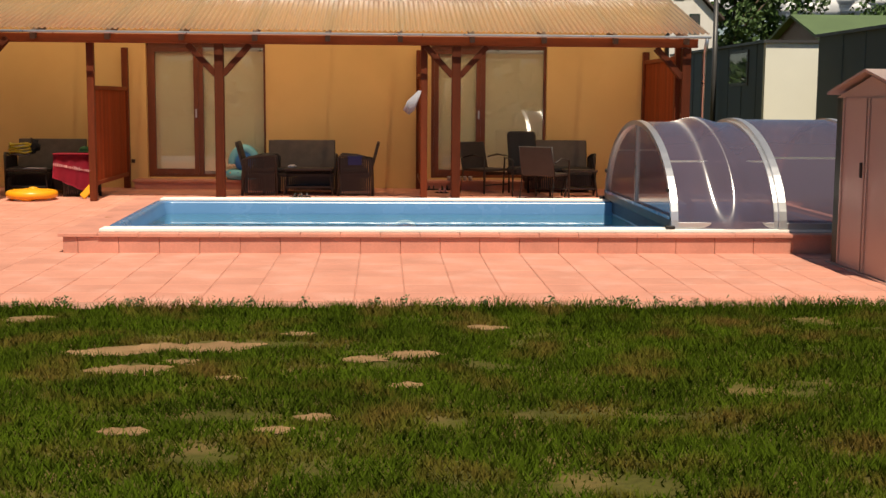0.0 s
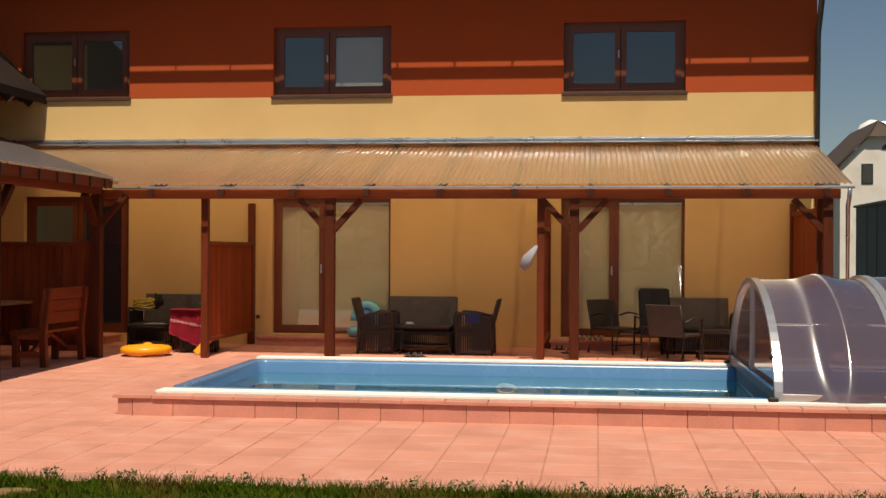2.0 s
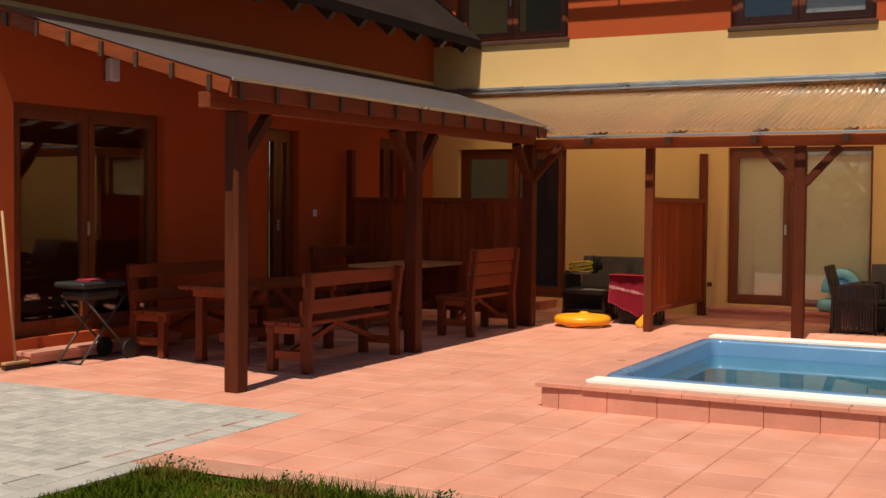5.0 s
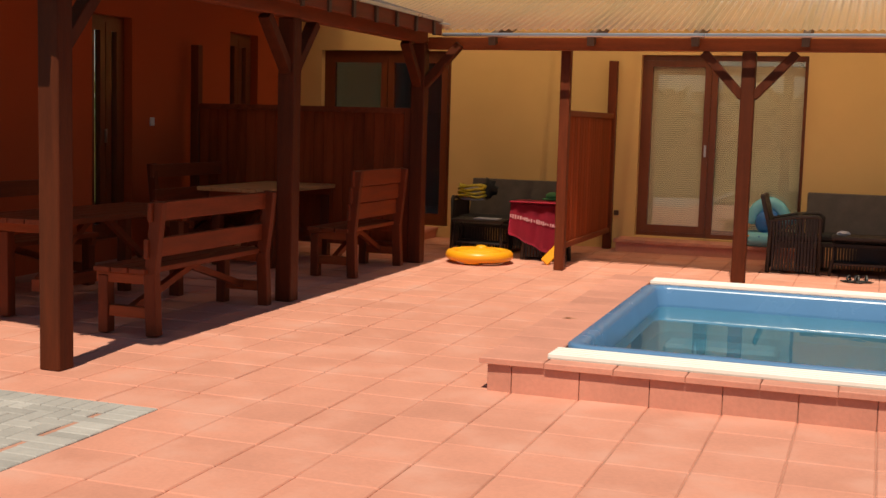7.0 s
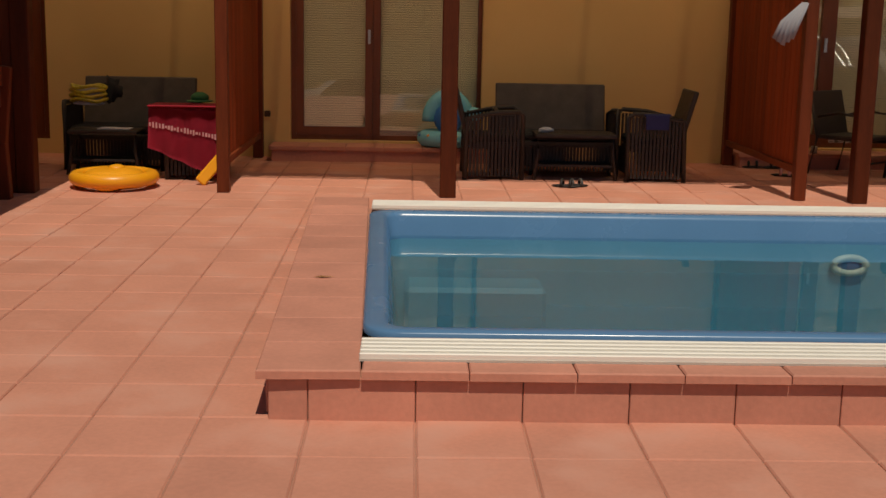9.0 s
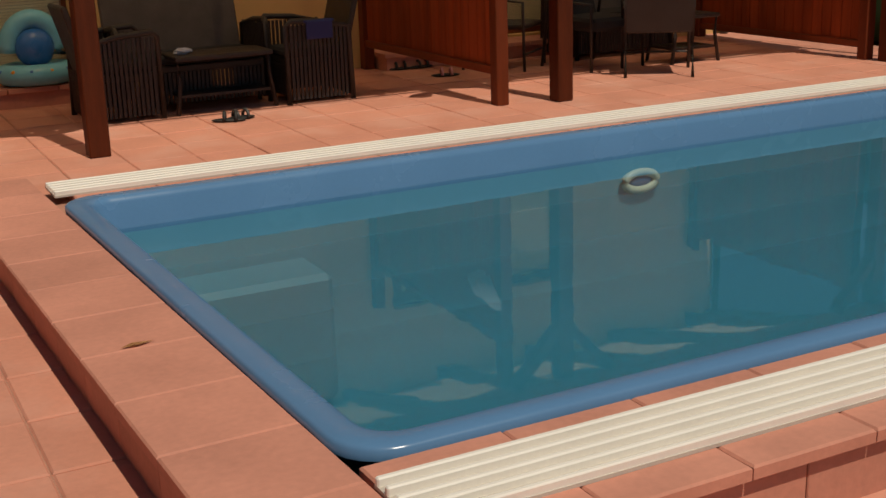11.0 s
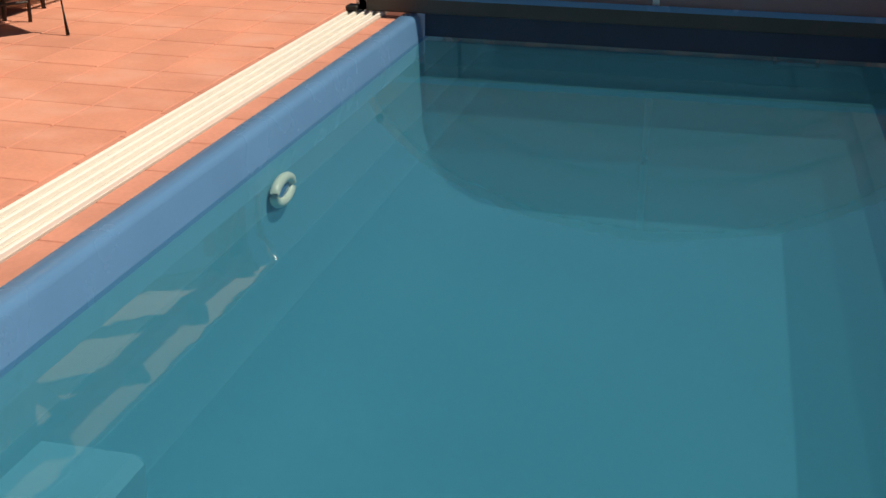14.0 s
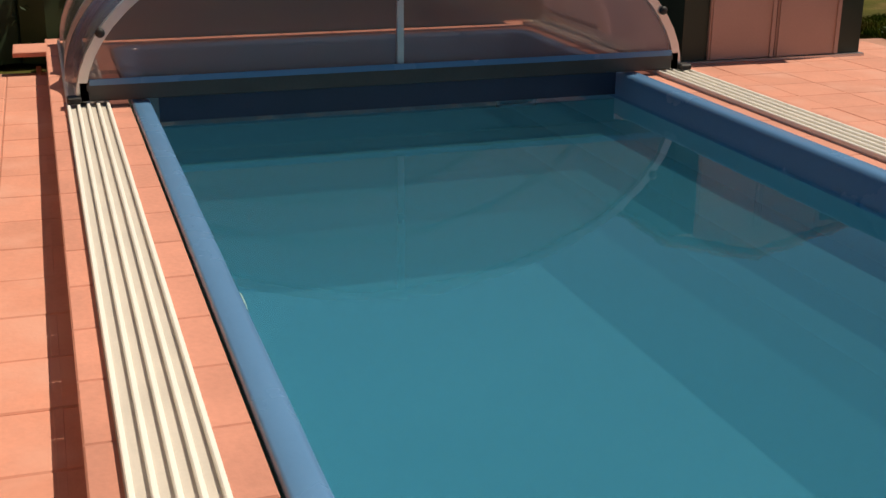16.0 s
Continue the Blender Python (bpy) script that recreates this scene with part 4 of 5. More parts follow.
part("back_cushion", bm, M_CUSHION, t, bevel=0.03)

# ---------------------------------------------------------------- loose things on the terrace
toy = thing("pool_float", "round yellow inflatable float with a raised middle", "pool float", (-1.94, 5.78, gz(5.78)))
bm = bmesh.new()
tube(bm, [(0.31 * math.cos(a * math.tau / 32), 0.31 * math.sin(a * math.tau / 32), 0.085) for a in range(32)], 0.058, 12, True)
part("ring", bm, M_YELLOWTOY, toy, smooth=True)
bm = bmesh.new()
ellipsoid(bm, (0, 0, 0.115), 0.24, 0.24, 0.055, 24, 10)
ellipsoid(bm, (0.02, 0, 0.165), 0.07, 0.07, 0.028)
part("middle", bm, M_YELLOWTOY, toy, smooth=True)
bm = bmesh.new()
ellipsoid(bm, (0.0, -0.25, 0.04), 0.12, 0.10, 0.04)
part("flap", bm, M_YELLOWTOY, toy, smooth=True)

board = thing("swim_board", "yellow foam swim board leaning on the chair", "swim board", (-1.20, 5.98, gz(5.98)))
bm = bmesh.new()
bar(bm, (-0.07, 0, 0.02), (0.15, 0.12, 0.28), 0.10, 0.035, (0, 1, 0))
part("board", bm, M_YELLOWTOY, board, bevel=0.012)

towel = thing("towel", "crimson beach towel with a pale pattern hung over a chair", "towel", (-1.44, 6.31, gz(6.4)))


def cloth(bm, u0, u1, z0, z1, rows=12, cols=16, y=-0.08, sag=0.10):
    grid = []
    for i in range(rows + 1):
        line = []
        for j in range(cols + 1):
            u, w = u0 + (u1 - u0) * j / cols, i / rows
            zz = z1 + (z0 - z1) * w - sag * (j / cols) * w * 1.2
            line.append(bm.verts.new((u, y - 0.05 * w + 0.022 * math.sin(u * 34 + w * 2) * (0.3 + w), zz)))
        grid.append(line)
    fs = []
    for i in range(rows):
        for j in range(cols):
            fs.append(bm.faces.new((grid[i][j], grid[i][j + 1], grid[i + 1][j + 1], grid[i + 1][j])))
    bmesh.ops.solidify(bm, geom=fs, thickness=0.008)


bm = bmesh.new()
cloth(bm, -0.30, 0.30, 0.29, 0.64, sag=0.22)
part("cloth", bm, M_TOWEL, towel, smooth=True)
r3 = random.Random(9)
for k in range(22):
    bm = bmesh.new()
    u, w = -0.28 + 0.0265 * k, 0.42
    z = 0.64 - 0.35 * w - 0.264 * w * (u + 0.3) / 0.6
    y = -0.112 + 0.022 * math.sin(u * 34 + w * 2) * (0.3 + w) - 0.05 * w * 0.4
    hh = r3.uniform(0.008, 0.026)
    cube(bm, u - r3.uniform(0.005, 0.011), u + r3.uniform(0.005, 0.011), y, y + 0.008, z - hh, z + hh)
    part("pattern", bm, M_TOWEL_W, towel, "pale woven mark")
bm = bmesh.new()
cube(bm, -0.31, 0.31, -0.10, 0.25, 0.635, 0.65)
part("fold", bm, M_TOWEL, towel, "upper fold over the arm", bevel=0.006)

bag = thing("beach_bag", "yellow-green patterned clear bag with black handle", "bag", (-2.44, 6.98, gz(7) + 0.585))
bm = bmesh.new()
for z in (0.045, 0.085, 0.125, 0.165):
    tube(bm, [((0.155 + 0.012 * math.sin(5 * a + 40 * z)) * math.cos(a), 0.085 * math.sin(a), z + 0.012 * math.sin(3 * a + 30 * z)) for a in (k * math.tau / 28 for k in range(28))], 0.017, 8, True)
part("body", bm, M_BAG, bag, smooth=True)
bm = bmesh.new()
ellipsoid(bm, (0, 0, 0.09), 0.135, 0.07, 0.085, 16, 10, 0.15)
part("filling", bm, M_GREYCLOTH, bag, "pale things inside the bag", smooth=True)
bm = bmesh.new()
ellipsoid(bm, (0, 0, 0.012), 0.15, 0.08, 0.02)
part("base", bm, M_WHITECLOTH, bag, smooth=True)
bm = bmesh.new()
ellipsoid(bm, (0.20, 0.05, 0.13), 0.085, 0.05, 0.10, 14, 9, 0.9)
part("dark_cloth", bm, M_CUSHION, bag, "black bundled cloth", smooth=True)
mag = thing("magazine", "open white magazine on the wicker table", "magazine", (-2.12, 6.62, gz(6.62) + 0.402))
bm = bmesh.new()
cube(bm, -0.14, 0.0, -0.10, 0.10, 0, 0.008)
cube(bm, 0.003, 0.14, -0.10, 0.10, 0, 0.006)
part("pages", bm, M_WHITECLOTH, mag)
cap = thing("sun_hat", "small green cloth hat on the chair", "hat", (-1.36, 6.60, gz(6.6) + 0.655))
bm = bmesh.new()
ellipsoid(bm, (0, 0, 0.04), 0.08, 0.08, 0.05)
ellipsoid(bm, (0, 0, 0.01), 0.12, 0.12, 0.012)
part("crown", bm, M_GREENCLOTH, cap, smooth=True)

seat = thing("baby_float", "turquoise inflatable toy seat with blue and orange spots", "pool float", (0.90, 7.86, 0.216))
bm = bmesh.new()
tube(bm, [(0.23 * math.cos(a * math.tau / 28), 0.17 * math.sin(a * math.tau / 28), 0.085) for a in range(28)], 0.083, 12, True)
part("ring", bm, M_AQUA, seat, smooth=True)
bm = bmesh.new()
tube(bm, [(0.19 * math.cos(radians(a)), 0.03, 0.26 + 0.24 * math.sin(radians(a))) for a in range(-10, 191, 12)], 0.075, 12)
part("hoop", bm, M_AQUA, seat, smooth=True)
bm = bmesh.new()
ellipsoid(bm, (0.0, -0.02, 0.28), 0.15, 0.10, 0.15)
part("head", bm, M_BLUE, seat, "shiny blue inflated ball", smooth=True)
bm = bmesh.new()
ellipsoid(bm, (0.25, 0.0, 0.33), 0.10, 0.06, 0.07)
part("fin", bm, M_AQUA, seat, smooth=True)
for k in range(6):
    bm = bmesh.new()
    a = radians(200 + 28 * k)
    ellipsoid(bm, (0.29 * math.cos(a), 0.225 * math.sin(a), 0.12), 0.025, 0.02, 0.016)
    part("spot", bm, M_YELLOWTOY if k % 2 else M_BLUE, seat, "printed spot", smooth=True)

hung = thing("hung_cloth", "white cloth hanging from the screen post", "cloth", (3.60, 5.60, 1.30))
bm = bmesh.new()
for k in range(5):
    tube(bm, [(0.12 - k * 0.008, -0.02 + 0.01 * k, 0.36), (0.04 - k * 0.026, -0.03 + 0.015 * k, 0.20), (0.0 - k * 0.032, -0.02 + 0.012 * k, 0.02 + 0.025 * abs(k - 2))],
         [0.010, 0.024, 0.02], 8)
part("folds", bm, M_GREYCLOTH, hung, smooth=True)
navy = thing("folded_cloth", "navy cloth over the chair's arm", "cloth", (2.74, 6.545, gz(6.6) + 0.60))
bm = bmesh.new()
cube(bm, -0.12, 0.12, -0.03, 0.04, 0, 0.02)
cube(bm, -0.11, 0.10, -0.045, -0.03, -0.12, 0.015)
part("cloth", bm, M_BLUECLOTH, navy, bevel=0.006)
cup = thing("small_things", "white crumpled tissue on the coffee table", "tissue", (1.76, 6.76, gz(6.8) + 0.422))
bm = bmesh.new()
ellipsoid(bm, (0, 0, 0.02), 0.07, 0.04, 0.025, 12, 8, 0.5)
part("paper", bm, M_WHITECLOTH, cup)


def shoe(x, y, z, turn, material, label):
    t = thing("sandal", label, "shoe", (x, y, z), "shoes on the terrace", turn=turn)
    bm = bmesh.new()
    ellipsoid(bm, (0, 0, 0.014), 0.045, 0.125, 0.014)
    part("sole", bm, M_RUBBER, t, smooth=True)
    for yy in (-0.05, 0.03):
        bm = bmesh.new()
        tube(bm, [(0.046 * math.cos(radians(a)), yy, 0.014 + 0.055 * math.sin(radians(a))) for a in range(0, 181, 20)], 0.013, 6)
        part("strap", bm, material, t, smooth=True)


# The first two sandals stand in for one small dark toy-like object
shoe(1.88, 6.16, gz(6.16), 70, M_RUBBER, "black sandal, half of a stand-in for a dark toy-like object")
shoe(1.97, 6.20, gz(6.2), 100, M_DARKMETAL, "dark grey sandal, half of a stand-in for a dark toy-like object")
shoe(3.95, 7.72, gz(7.7), 80, M_RUBBER, "black sandal in the shade by the screen")
shoe(4.16, 7.70, gz(7.7), 95, M_RUBBER, "black sandal in the shade by the screen")
shoe(4.10, 7.12, gz(7.1), 70, M_TOWEL_W, "small pink child's sandal on the paving")
for i, x in enumerate((4.25, 4.33, 4.42, 4.51, 4.6)):
    j = thing("glass_jar", "small clear glass candle jar on the step", "jar", (x, 7.80, 0.216), "jars on the step")
    bm = bmesh.new()
    tube(bm, [(0, 0, 0), (0, 0, 0.055), (0, 0, 0.07)], [0.03, 0.034, 0.03], 12)
    part("jar", bm, M_ZINC, j, smooth=True)
dry = thing("dry_leaf", "curled brown leaf lying on the coping", "leaf", (0.09, 1.56, 0.202))
bm = bmesh.new()
v = [bm.verts.new(p) for p in ((-0.05, 0, 0.003), (-0.01, 0.018, 0.008), (0.06, 0.016, 0.003), (0.0, -0.006, 0.004))]
f = bm.faces.new(v)
bmesh.ops.solidify(bm, geom=[f], thickness=0.002)
part("blade", bm, M_TABLETOP, dry)
sock = thing("garden_tap", "small dark outlet box on the yellow wall", "outlet", (-0.93, YW - 0.03, 0.50))
bm = bmesh.new()
cube(bm, -0.03, 0.03, 0, 0.028, -0.03, 0.03)
part("box", bm, M_DARKWOOD, sock, bevel=0.006)

# ---------------------------------------------------------------- rustic tables and benches under the side pergola


def bench(x, y, L, turn, label, top=0.95, closed=False):
    """A heavy timber bench, its length along y and its back on the +x side."""
    t = thing("garden_bench", label, "bench", (x, y, gz(y) + 0.002), "rustic benches", turn=turn)
    for e in (-L / 2 + 0.06, L / 2 - 0.06):
        bm = bmesh.new()
        cube(bm, -0.22, -0.14, e - 0.045, e + 0.045, 0, 0.41)
        part("leg", bm, M_WOOD, t, bevel=0.006)
        bm = bmesh.new()
        bar(bm, (0.21, e, 0), (0.19, e, 0.44), 0.09, 0.08, (0, 1, 0))
        bar(bm, (0.19, e, 0.43), (0.25, e, top), 0.09, 0.07, (0, 1, 0))
        part("upright", bm, M_WOOD, t, bevel=0.006)
        bm = bmesh.new()
        cube(bm, -0.14, 0.165, e - 0.03, e + 0.03, 0.12, 0.20)
        part("foot_rail", bm, M_WOODX, t, bevel=0.005)
        bm = bmesh.new()
        cube(bm, -0.24, 0.20, e - 0.035, e + 0.035, 0.36, 0.43)
        part("seat_rail", bm, M_WOODX, t, bevel=0.005)
    for k in range(3):
        bm = bmesh.new()
        cube(bm, -0.25 + k * 0.145, -0.115 + k * 0.145, -L / 2, L / 2, 0.432, 0.472)
        part("seat_board", bm, M_WOODY, t, bevel=0.006)
    for z in ((top - 0.39, top - 0.23, top - 0.07) if closed else (top - 0.33, top - 0.075)):
        bm = bmesh.new()
        bar(bm, (0.155 + (z - 0.43) * 0.12, -L / 2, z), (0.155 + (z - 0.43) * 0.12, L / 2, z), 0.035, 0.152 if closed else 0.135)
        part("back_board", bm, M_WOODY, t, bevel=0.006)
    bm = bmesh.new()
    bar(bm, (0.0, -L / 2 + 0.06, 0.16), (0.0, 0, 0.40), 0.05, 0.05)
    bar(bm, (0.0, L / 2 - 0.06, 0.16), (0.0, 0, 0.40), 0.05, 0.05)
    part("strut", bm, M_WOODY, t)
    return t


def rustic_table(x, y, w, L, h, top, label):
    t = thing("garden_table", label, "table", (x, y, gz(y) + 0.002), "rustic tables")
    n = 5
    for k in range(n):
        bm = bmesh.new()
        cube(bm, -w / 2 + w * k / n + 0.003, -w / 2 + w * (k + 1) / n - 0.003, -L / 2, L / 2, h - 0.04, h)
        part("top_board", bm, top, t, bevel=0.004)
    for e in (-L / 2 + 0.22, L / 2 - 0.22):
        for sx in (-1, 1):
            bm = bmesh.new()
            cube(bm, sx * (w / 2 - 0.12) - 0.045, sx * (w / 2 - 0.12) + 0.045, e - 0.045, e + 0.045, 0, h - 0.12)
            part("leg", bm, M_WOOD, t, bevel=0.006)
        bm = bmesh.new()
        cube(bm, -w / 2 + 0.04, w / 2 - 0.04, e - 0.04, e + 0.04, h - 0.12, h - 0.042)
        part("bearer", bm, M_WOODX, t, bevel=0.005)
    bm = bmesh.new()
    cube(bm, -0.035, 0.035, -L / 2 + 0.22, L / 2 - 0.22, 0.20, 0.29)
    bar(bm, (0, -L / 2 + 0.25, 0.28), (0, -0.1, h - 0.06), 0.05, 0.05)
    bar(bm, (0, L / 2 - 0.25, 0.28), (0, 0.1, h - 0.06), 0.05, 0.05)
    part("stretcher", bm, M_WOODY, t)
    return t


bench(-2.81, 1.32, 1.74, 0, "heavy red-brown timber bench with its back to the pool", 0.94)
bench(-2.82, 4.50, 1.28, 0, "short red-brown timber bench with a closed board back", 1.02, True)
bench(-4.68, 1.55, 1.80, 180, "heavy red-brown timber bench along the wing wall", 0.94)
bench(-4.72, 4.88, 1.66, 180, "heavy red-brown timber bench along the wing wall", 1.0)
rustic_table(-3.76, 1.48, 0.76, 1.95, 0.76, M_WOODY, "long red-brown rustic garden table in the shade")
rustic_table(-3.92, 4.80, 0.84, 1.72, 0.80, M_TABLETOP, "rustic garden table with a pale top")

# ---------------------------------------------------------------- grill, broom, wall lamp
grill = thing("kettle_grill", "black wheeled barbecue by the wing's door", "grill", (-4.98, 0.20, gz(0.2)))
bm = bmesh.new()
cube(bm, -0.2, 0.2, -0.32, 0.30, 0.74, 0.80)
part("tray", bm, M_RUBBER, grill, bevel=0.02)
bm = bmesh.new()
cube(bm, -0.17, 0.17, -0.26, 0.24, 0.62, 0.74)
part("bowl", bm, M_RUBBER, grill, bevel=0.04)
for pts in (((-0.15, -0.30, 0.012), (-0.15, 0.28, 0.62)), ((-0.15, 0.34, 0.1), (-0.15, -0.22, 0.62)), ((0.15, -0.30, 0.012), (0.15, 0.28, 0.62)),
            ((0.15, 0.34, 0.1), (0.15, -0.22, 0.62)), ((-0.15, -0.30, 0.012), (0.15, -0.30, 0.012))):
    bm = bmesh.new()
    tube(bm, pts, 0.012, 8)
    part("tube_leg", bm, M_DARKMETAL, grill, smooth=True)
for sx in (-0.17, 0.17):
    bm = bmesh.new()
    tube(bm, [(sx - 0.02, 0.36, 0.10), (sx + 0.02, 0.36, 0.10)], 0.10, 18)
    part("wheel", bm, M_RUBBER, grill, "black plastic wheel")
bm = bmesh.new()
cube(bm, -0.08, 0.10, -0.12, 0.10, 0.802, 0.82)
part("scraper", bm, M_TOWEL, grill, "red handled scraper")
broom = thing("broom", "wooden broom leaning on the wing's corner", "broom", (-5.22, -0.55, gz(-0.5)))
bm = bmesh.new()
tube(bm, [(0, 0, 0.05), (-0.155, -0.02, 1.50)], 0.013, 8)
part("handle", bm, M_STRAW, broom, smooth=True)
bm = bmesh.new()
cube(bm, -0.03, 0.03, -0.16, 0.16, 0.04, 0.07)
part("head", bm, M_STRAW, broom, bevel=0.008)
bm = bmesh.new()
slats(bm, (0, -0.155), (0, 0.155), 0.0, 0.042, 0.012, 0.004, 0.0, 0.05)
part("bristles", bm, M_DARKWOOD, broom)
wl = thing("wall_lamp", "grey box lamp on the wing wall", "wall lamp", (XW + 0.002, 0.87, 2.86))
bm = bmesh.new()
cube(bm, 0, 0.03, -0.05, 0.05, 0, 0.22)
part("back_plate", bm, M_ZINC, wl, bevel=0.006)
bm = bmesh.new()
cube(bm, 0.03, 0.12, -0.07, 0.07, 0.0, 0.24)
part("shade", bm, M_WHITECLOTH, wl, "pale unlit lamp body", bevel=0.015)
sw = thing("light_switch", "white switch on the wing wall", "switch", (XW + 0.002, 4.76, 1.42))
bm = bmesh.new()
cube(bm, 0, 0.015, -0.04, 0.04, 0, 0.09)
part("plate", bm, M_WHITECLOTH, sw, bevel=0.004)

# ---------------------------------------------------------------- garden shed and what lies beyond the terrace
shed = thing("garden_shed", "dark green metal garden shed with beige double doors", "shed", (7.50, -1.455, -0.02))
bm = bmesh.new()
cube(bm, 0.02, 1.9, -0.82, -0.79, 0, 1.62)
cube(bm, 0.02, 1.9, 0.79, 0.82, 0, 1.62)
cube(bm, 1.87, 1.9, -0.79, 0.79, 0, 1.62)
cube(bm, 0.02, 0.05, -0.79, -0.60, 0, 1.62)
cube(bm, 0.02, 0.05, 0.60, 0.79, 0, 1.62)
part("wall", bm, M_GREENMETAL, shed)
bm = bmesh.new()
v = [bm.verts.new(p) for p in ((0.01, -0.82, 1.60), (0.01, 0.82, 1.60), (0.01, 0, 1.79), (0.045, -0.82, 1.60), (0.045, 0.82, 1.60), (0.045, 0, 1.79))]
for f in ((0, 1, 2), (5, 4, 3), (0, 3, 4, 1), (1, 4, 5, 2), (2, 5, 3, 0)):
    bm.faces.new([v[i] for i in f])
part("gable", bm, M_BEIGE, shed, "beige gable")
for y0, y1 in ((-0.60, -0.004), (0.004, 0.60)):
    bm = bmesh.new()
    cube(bm, -0.004, 0.02, y0, y1, 0.03, 1.60)
    for q in (y0 + 0.015, y1 - 0.045):
        cube(bm, -0.018, -0.004, q, q + 0.03, 0.03, 1.60)
    d = part("door", bm, M_BEIGE, shed, "beige sheet-metal door leaf")
    if y0 > 0:
        bm = bmesh.new()
        cube(bm, -0.03, -0.004, y0 + 0.06, y0 + 0.10, 0.88, 1.02)
        part("handle", bm, M_RUBBER, d, "black plastic handle", bevel=0.008)
for s in (-1, 1):
    bm = bmesh.new()
    v = [bm.verts.new((x, y, z + dz)) for dz in (0, 0.025) for x, y, z in ((-0.06, s * 0.90, 1.63), (1.95, s * 0.90, 1.63), (1.95, 0, 1.83), (-0.06, 0, 1.83))]
    for f in ((3, 2, 1, 0), (4, 5, 6, 7), (0, 1, 5, 4), (1, 2, 6, 5), (2, 3, 7, 6), (3, 0, 4, 7)):
        bm.faces.new([v[i] for i in f])
    part("roof", bm, M_BEIGE, shed, "pale sheet-metal roof")
bm = bmesh.new()
cube(bm, -0.03, 1.95, -0.84, 0.84, 0.0, 0.025)
part("sill", bm, M_ZINC, shed)


def box_building(name, label, x0, x1, y0, y1, h, wall_w, wall_s, window=None):
    t = thing(name, label, "garage", (x0, y0, 0))
    bm = bmesh.new()
    cube(bm, 0, 0.15, 0.15, y1 - y0, -0.2, h)
    cube(bm, x1 - x0 - 0.15, x1 - x0, 0.15, y1 - y0, -0.2, h)
    cube(bm, 0.15, x1 - x0 - 0.15, y1 - y0 - 0.15, y1 - y0, -0.2, h)
    part("side_wall", bm, wall_w, t)
    bm = bmesh.new()
    cube(bm, 0, x1 - x0, 0, 0.15, -0.2, h)
    part("front_wall", bm, wall_s, t)
    bm = bmesh.new()
    cube(bm, -0.06, x1 - x0 + 0.06, -0.06, y1 - y0 + 0.06, h, h + 0.06)
    part("roof", bm, M_DARKMETAL, t)
    for k in range(int((y1 - y0) / 1.1)):
        bm = bmesh.new()
        cube(bm, -0.015, 0.0, 0.6 + k * 1.1, 0.63 + k * 1.1, -0.1, h)
        part("seam", bm, wall_w, t)
    if window:
        bm = bmesh.new()
        cube(bm, -0.03, 0.0, window[0], window[1], window[2], window[3])
        w = part("window", bm, M_DARKMETAL, t, "dark window")
        bm = bmesh.new()
        cube(bm, -0.036, -0.03, window[0] + 0.06, window[1] - 0.06, window[2] + 0.06, window[3] - 0.06)
        part("pane", bm, M_GLASS, w)
    return t


box_building("garage", "flat-roofed garage, side coloured grey-green for shade, front pale for sun", 11.4, 12.6, 14.0, 22.6, 2.80, M_GREYBOX, M_SUNLITBOX, (1.2, 2.65, 1.90, 2.70))
box_building("garage", "dark green flat-roofed store behind the pool", 12.0, 16.0, 7.2, 12.45, 2.84, M_GREYBOX, M_GREYBOX)

# old white farmhouse far off
old = thing("farmhouse", "old white farmhouse with a half-hipped dark roof", "house", (22.3, 68, 0.44))
old.scale = (0.714, 0.714, 0.714)
hw = 3.7
bm = bmesh.new()
v = [bm.verts.new((x, 0, z)) for x, z in ((-hw, -1), (hw, -1), (hw, 9.4), (1.25, 11.9), (-1.25, 11.9), (-hw, 9.4))]
u = [bm.verts.new((w.co.x, 14, w.co.z)) for w in v]
bm.faces.new(v)
bm.faces.new(u[::-1])
for k in (0, 1, 5):
    bm.faces.new((v[k], u[k], u[(k + 1) % 6], v[(k + 1) % 6]))
part("wall", bm, M_WHITE, old, "weathered white plaster")
bm = bmesh.new()
for s in (-1, 1):
    v = [bm.verts.new(p) for p in ((s * (hw + 0.7), -0.5, 8.9), (s * 1.3, -0.5, 12.0), (0, 2.2, 13.3), (0, 14.5, 13.3), (s * (hw + 0.7), 14.5, 8.9))]
    bm.faces.new(v)
    w = [bm.verts.new(p.co + Vector((0, 0, 0.25))) for p in v]
    bm.faces.new(w)
    for k in range(5):
        bm.faces.new((v[k], v[(k + 1) % 5], w[(k + 1) % 5], w[k]))
v = [bm.verts.new(p) for p in ((-1.5, -0.6, 11.85), (1.5, -0.6, 11.85), (0, 2.2, 13.5))]
bm.faces.new(v)
part("roof", bm, M_OLDROOF, old)
for x, z, w, h in ((-1.4, 7.7, 1.0, 1.8), (1.75, 7.7, 1.0, 1.8), (-1.4, 4.0, 1.0, 1.8)):
    bm = bmesh.new()
    cube(bm, x - w / 2, x + w / 2, -0.06, 0.0, z, z + h)
    win = part("window", bm, M_GREENMETAL, old, "dark green framed window")
    bm = bmesh.new()
    cube(bm, x - w / 2 + 0.12, x + w / 2 - 0.12, -0.08, -0.06, z + 0.12, z + h - 0.12)
    part("pane", bm, M_DARKMETAL, win)
bm = bmesh.new()
bm.faces.new([bm.verts.new((0.25 + 0.45 * math.cos(radians(a)), -0.05, 10.7 + 0.5 * math.sin(radians(a)))) for a in range(0, 181, 15)])
part("window", bm, M_DARKMETAL, old, "half-round attic opening")

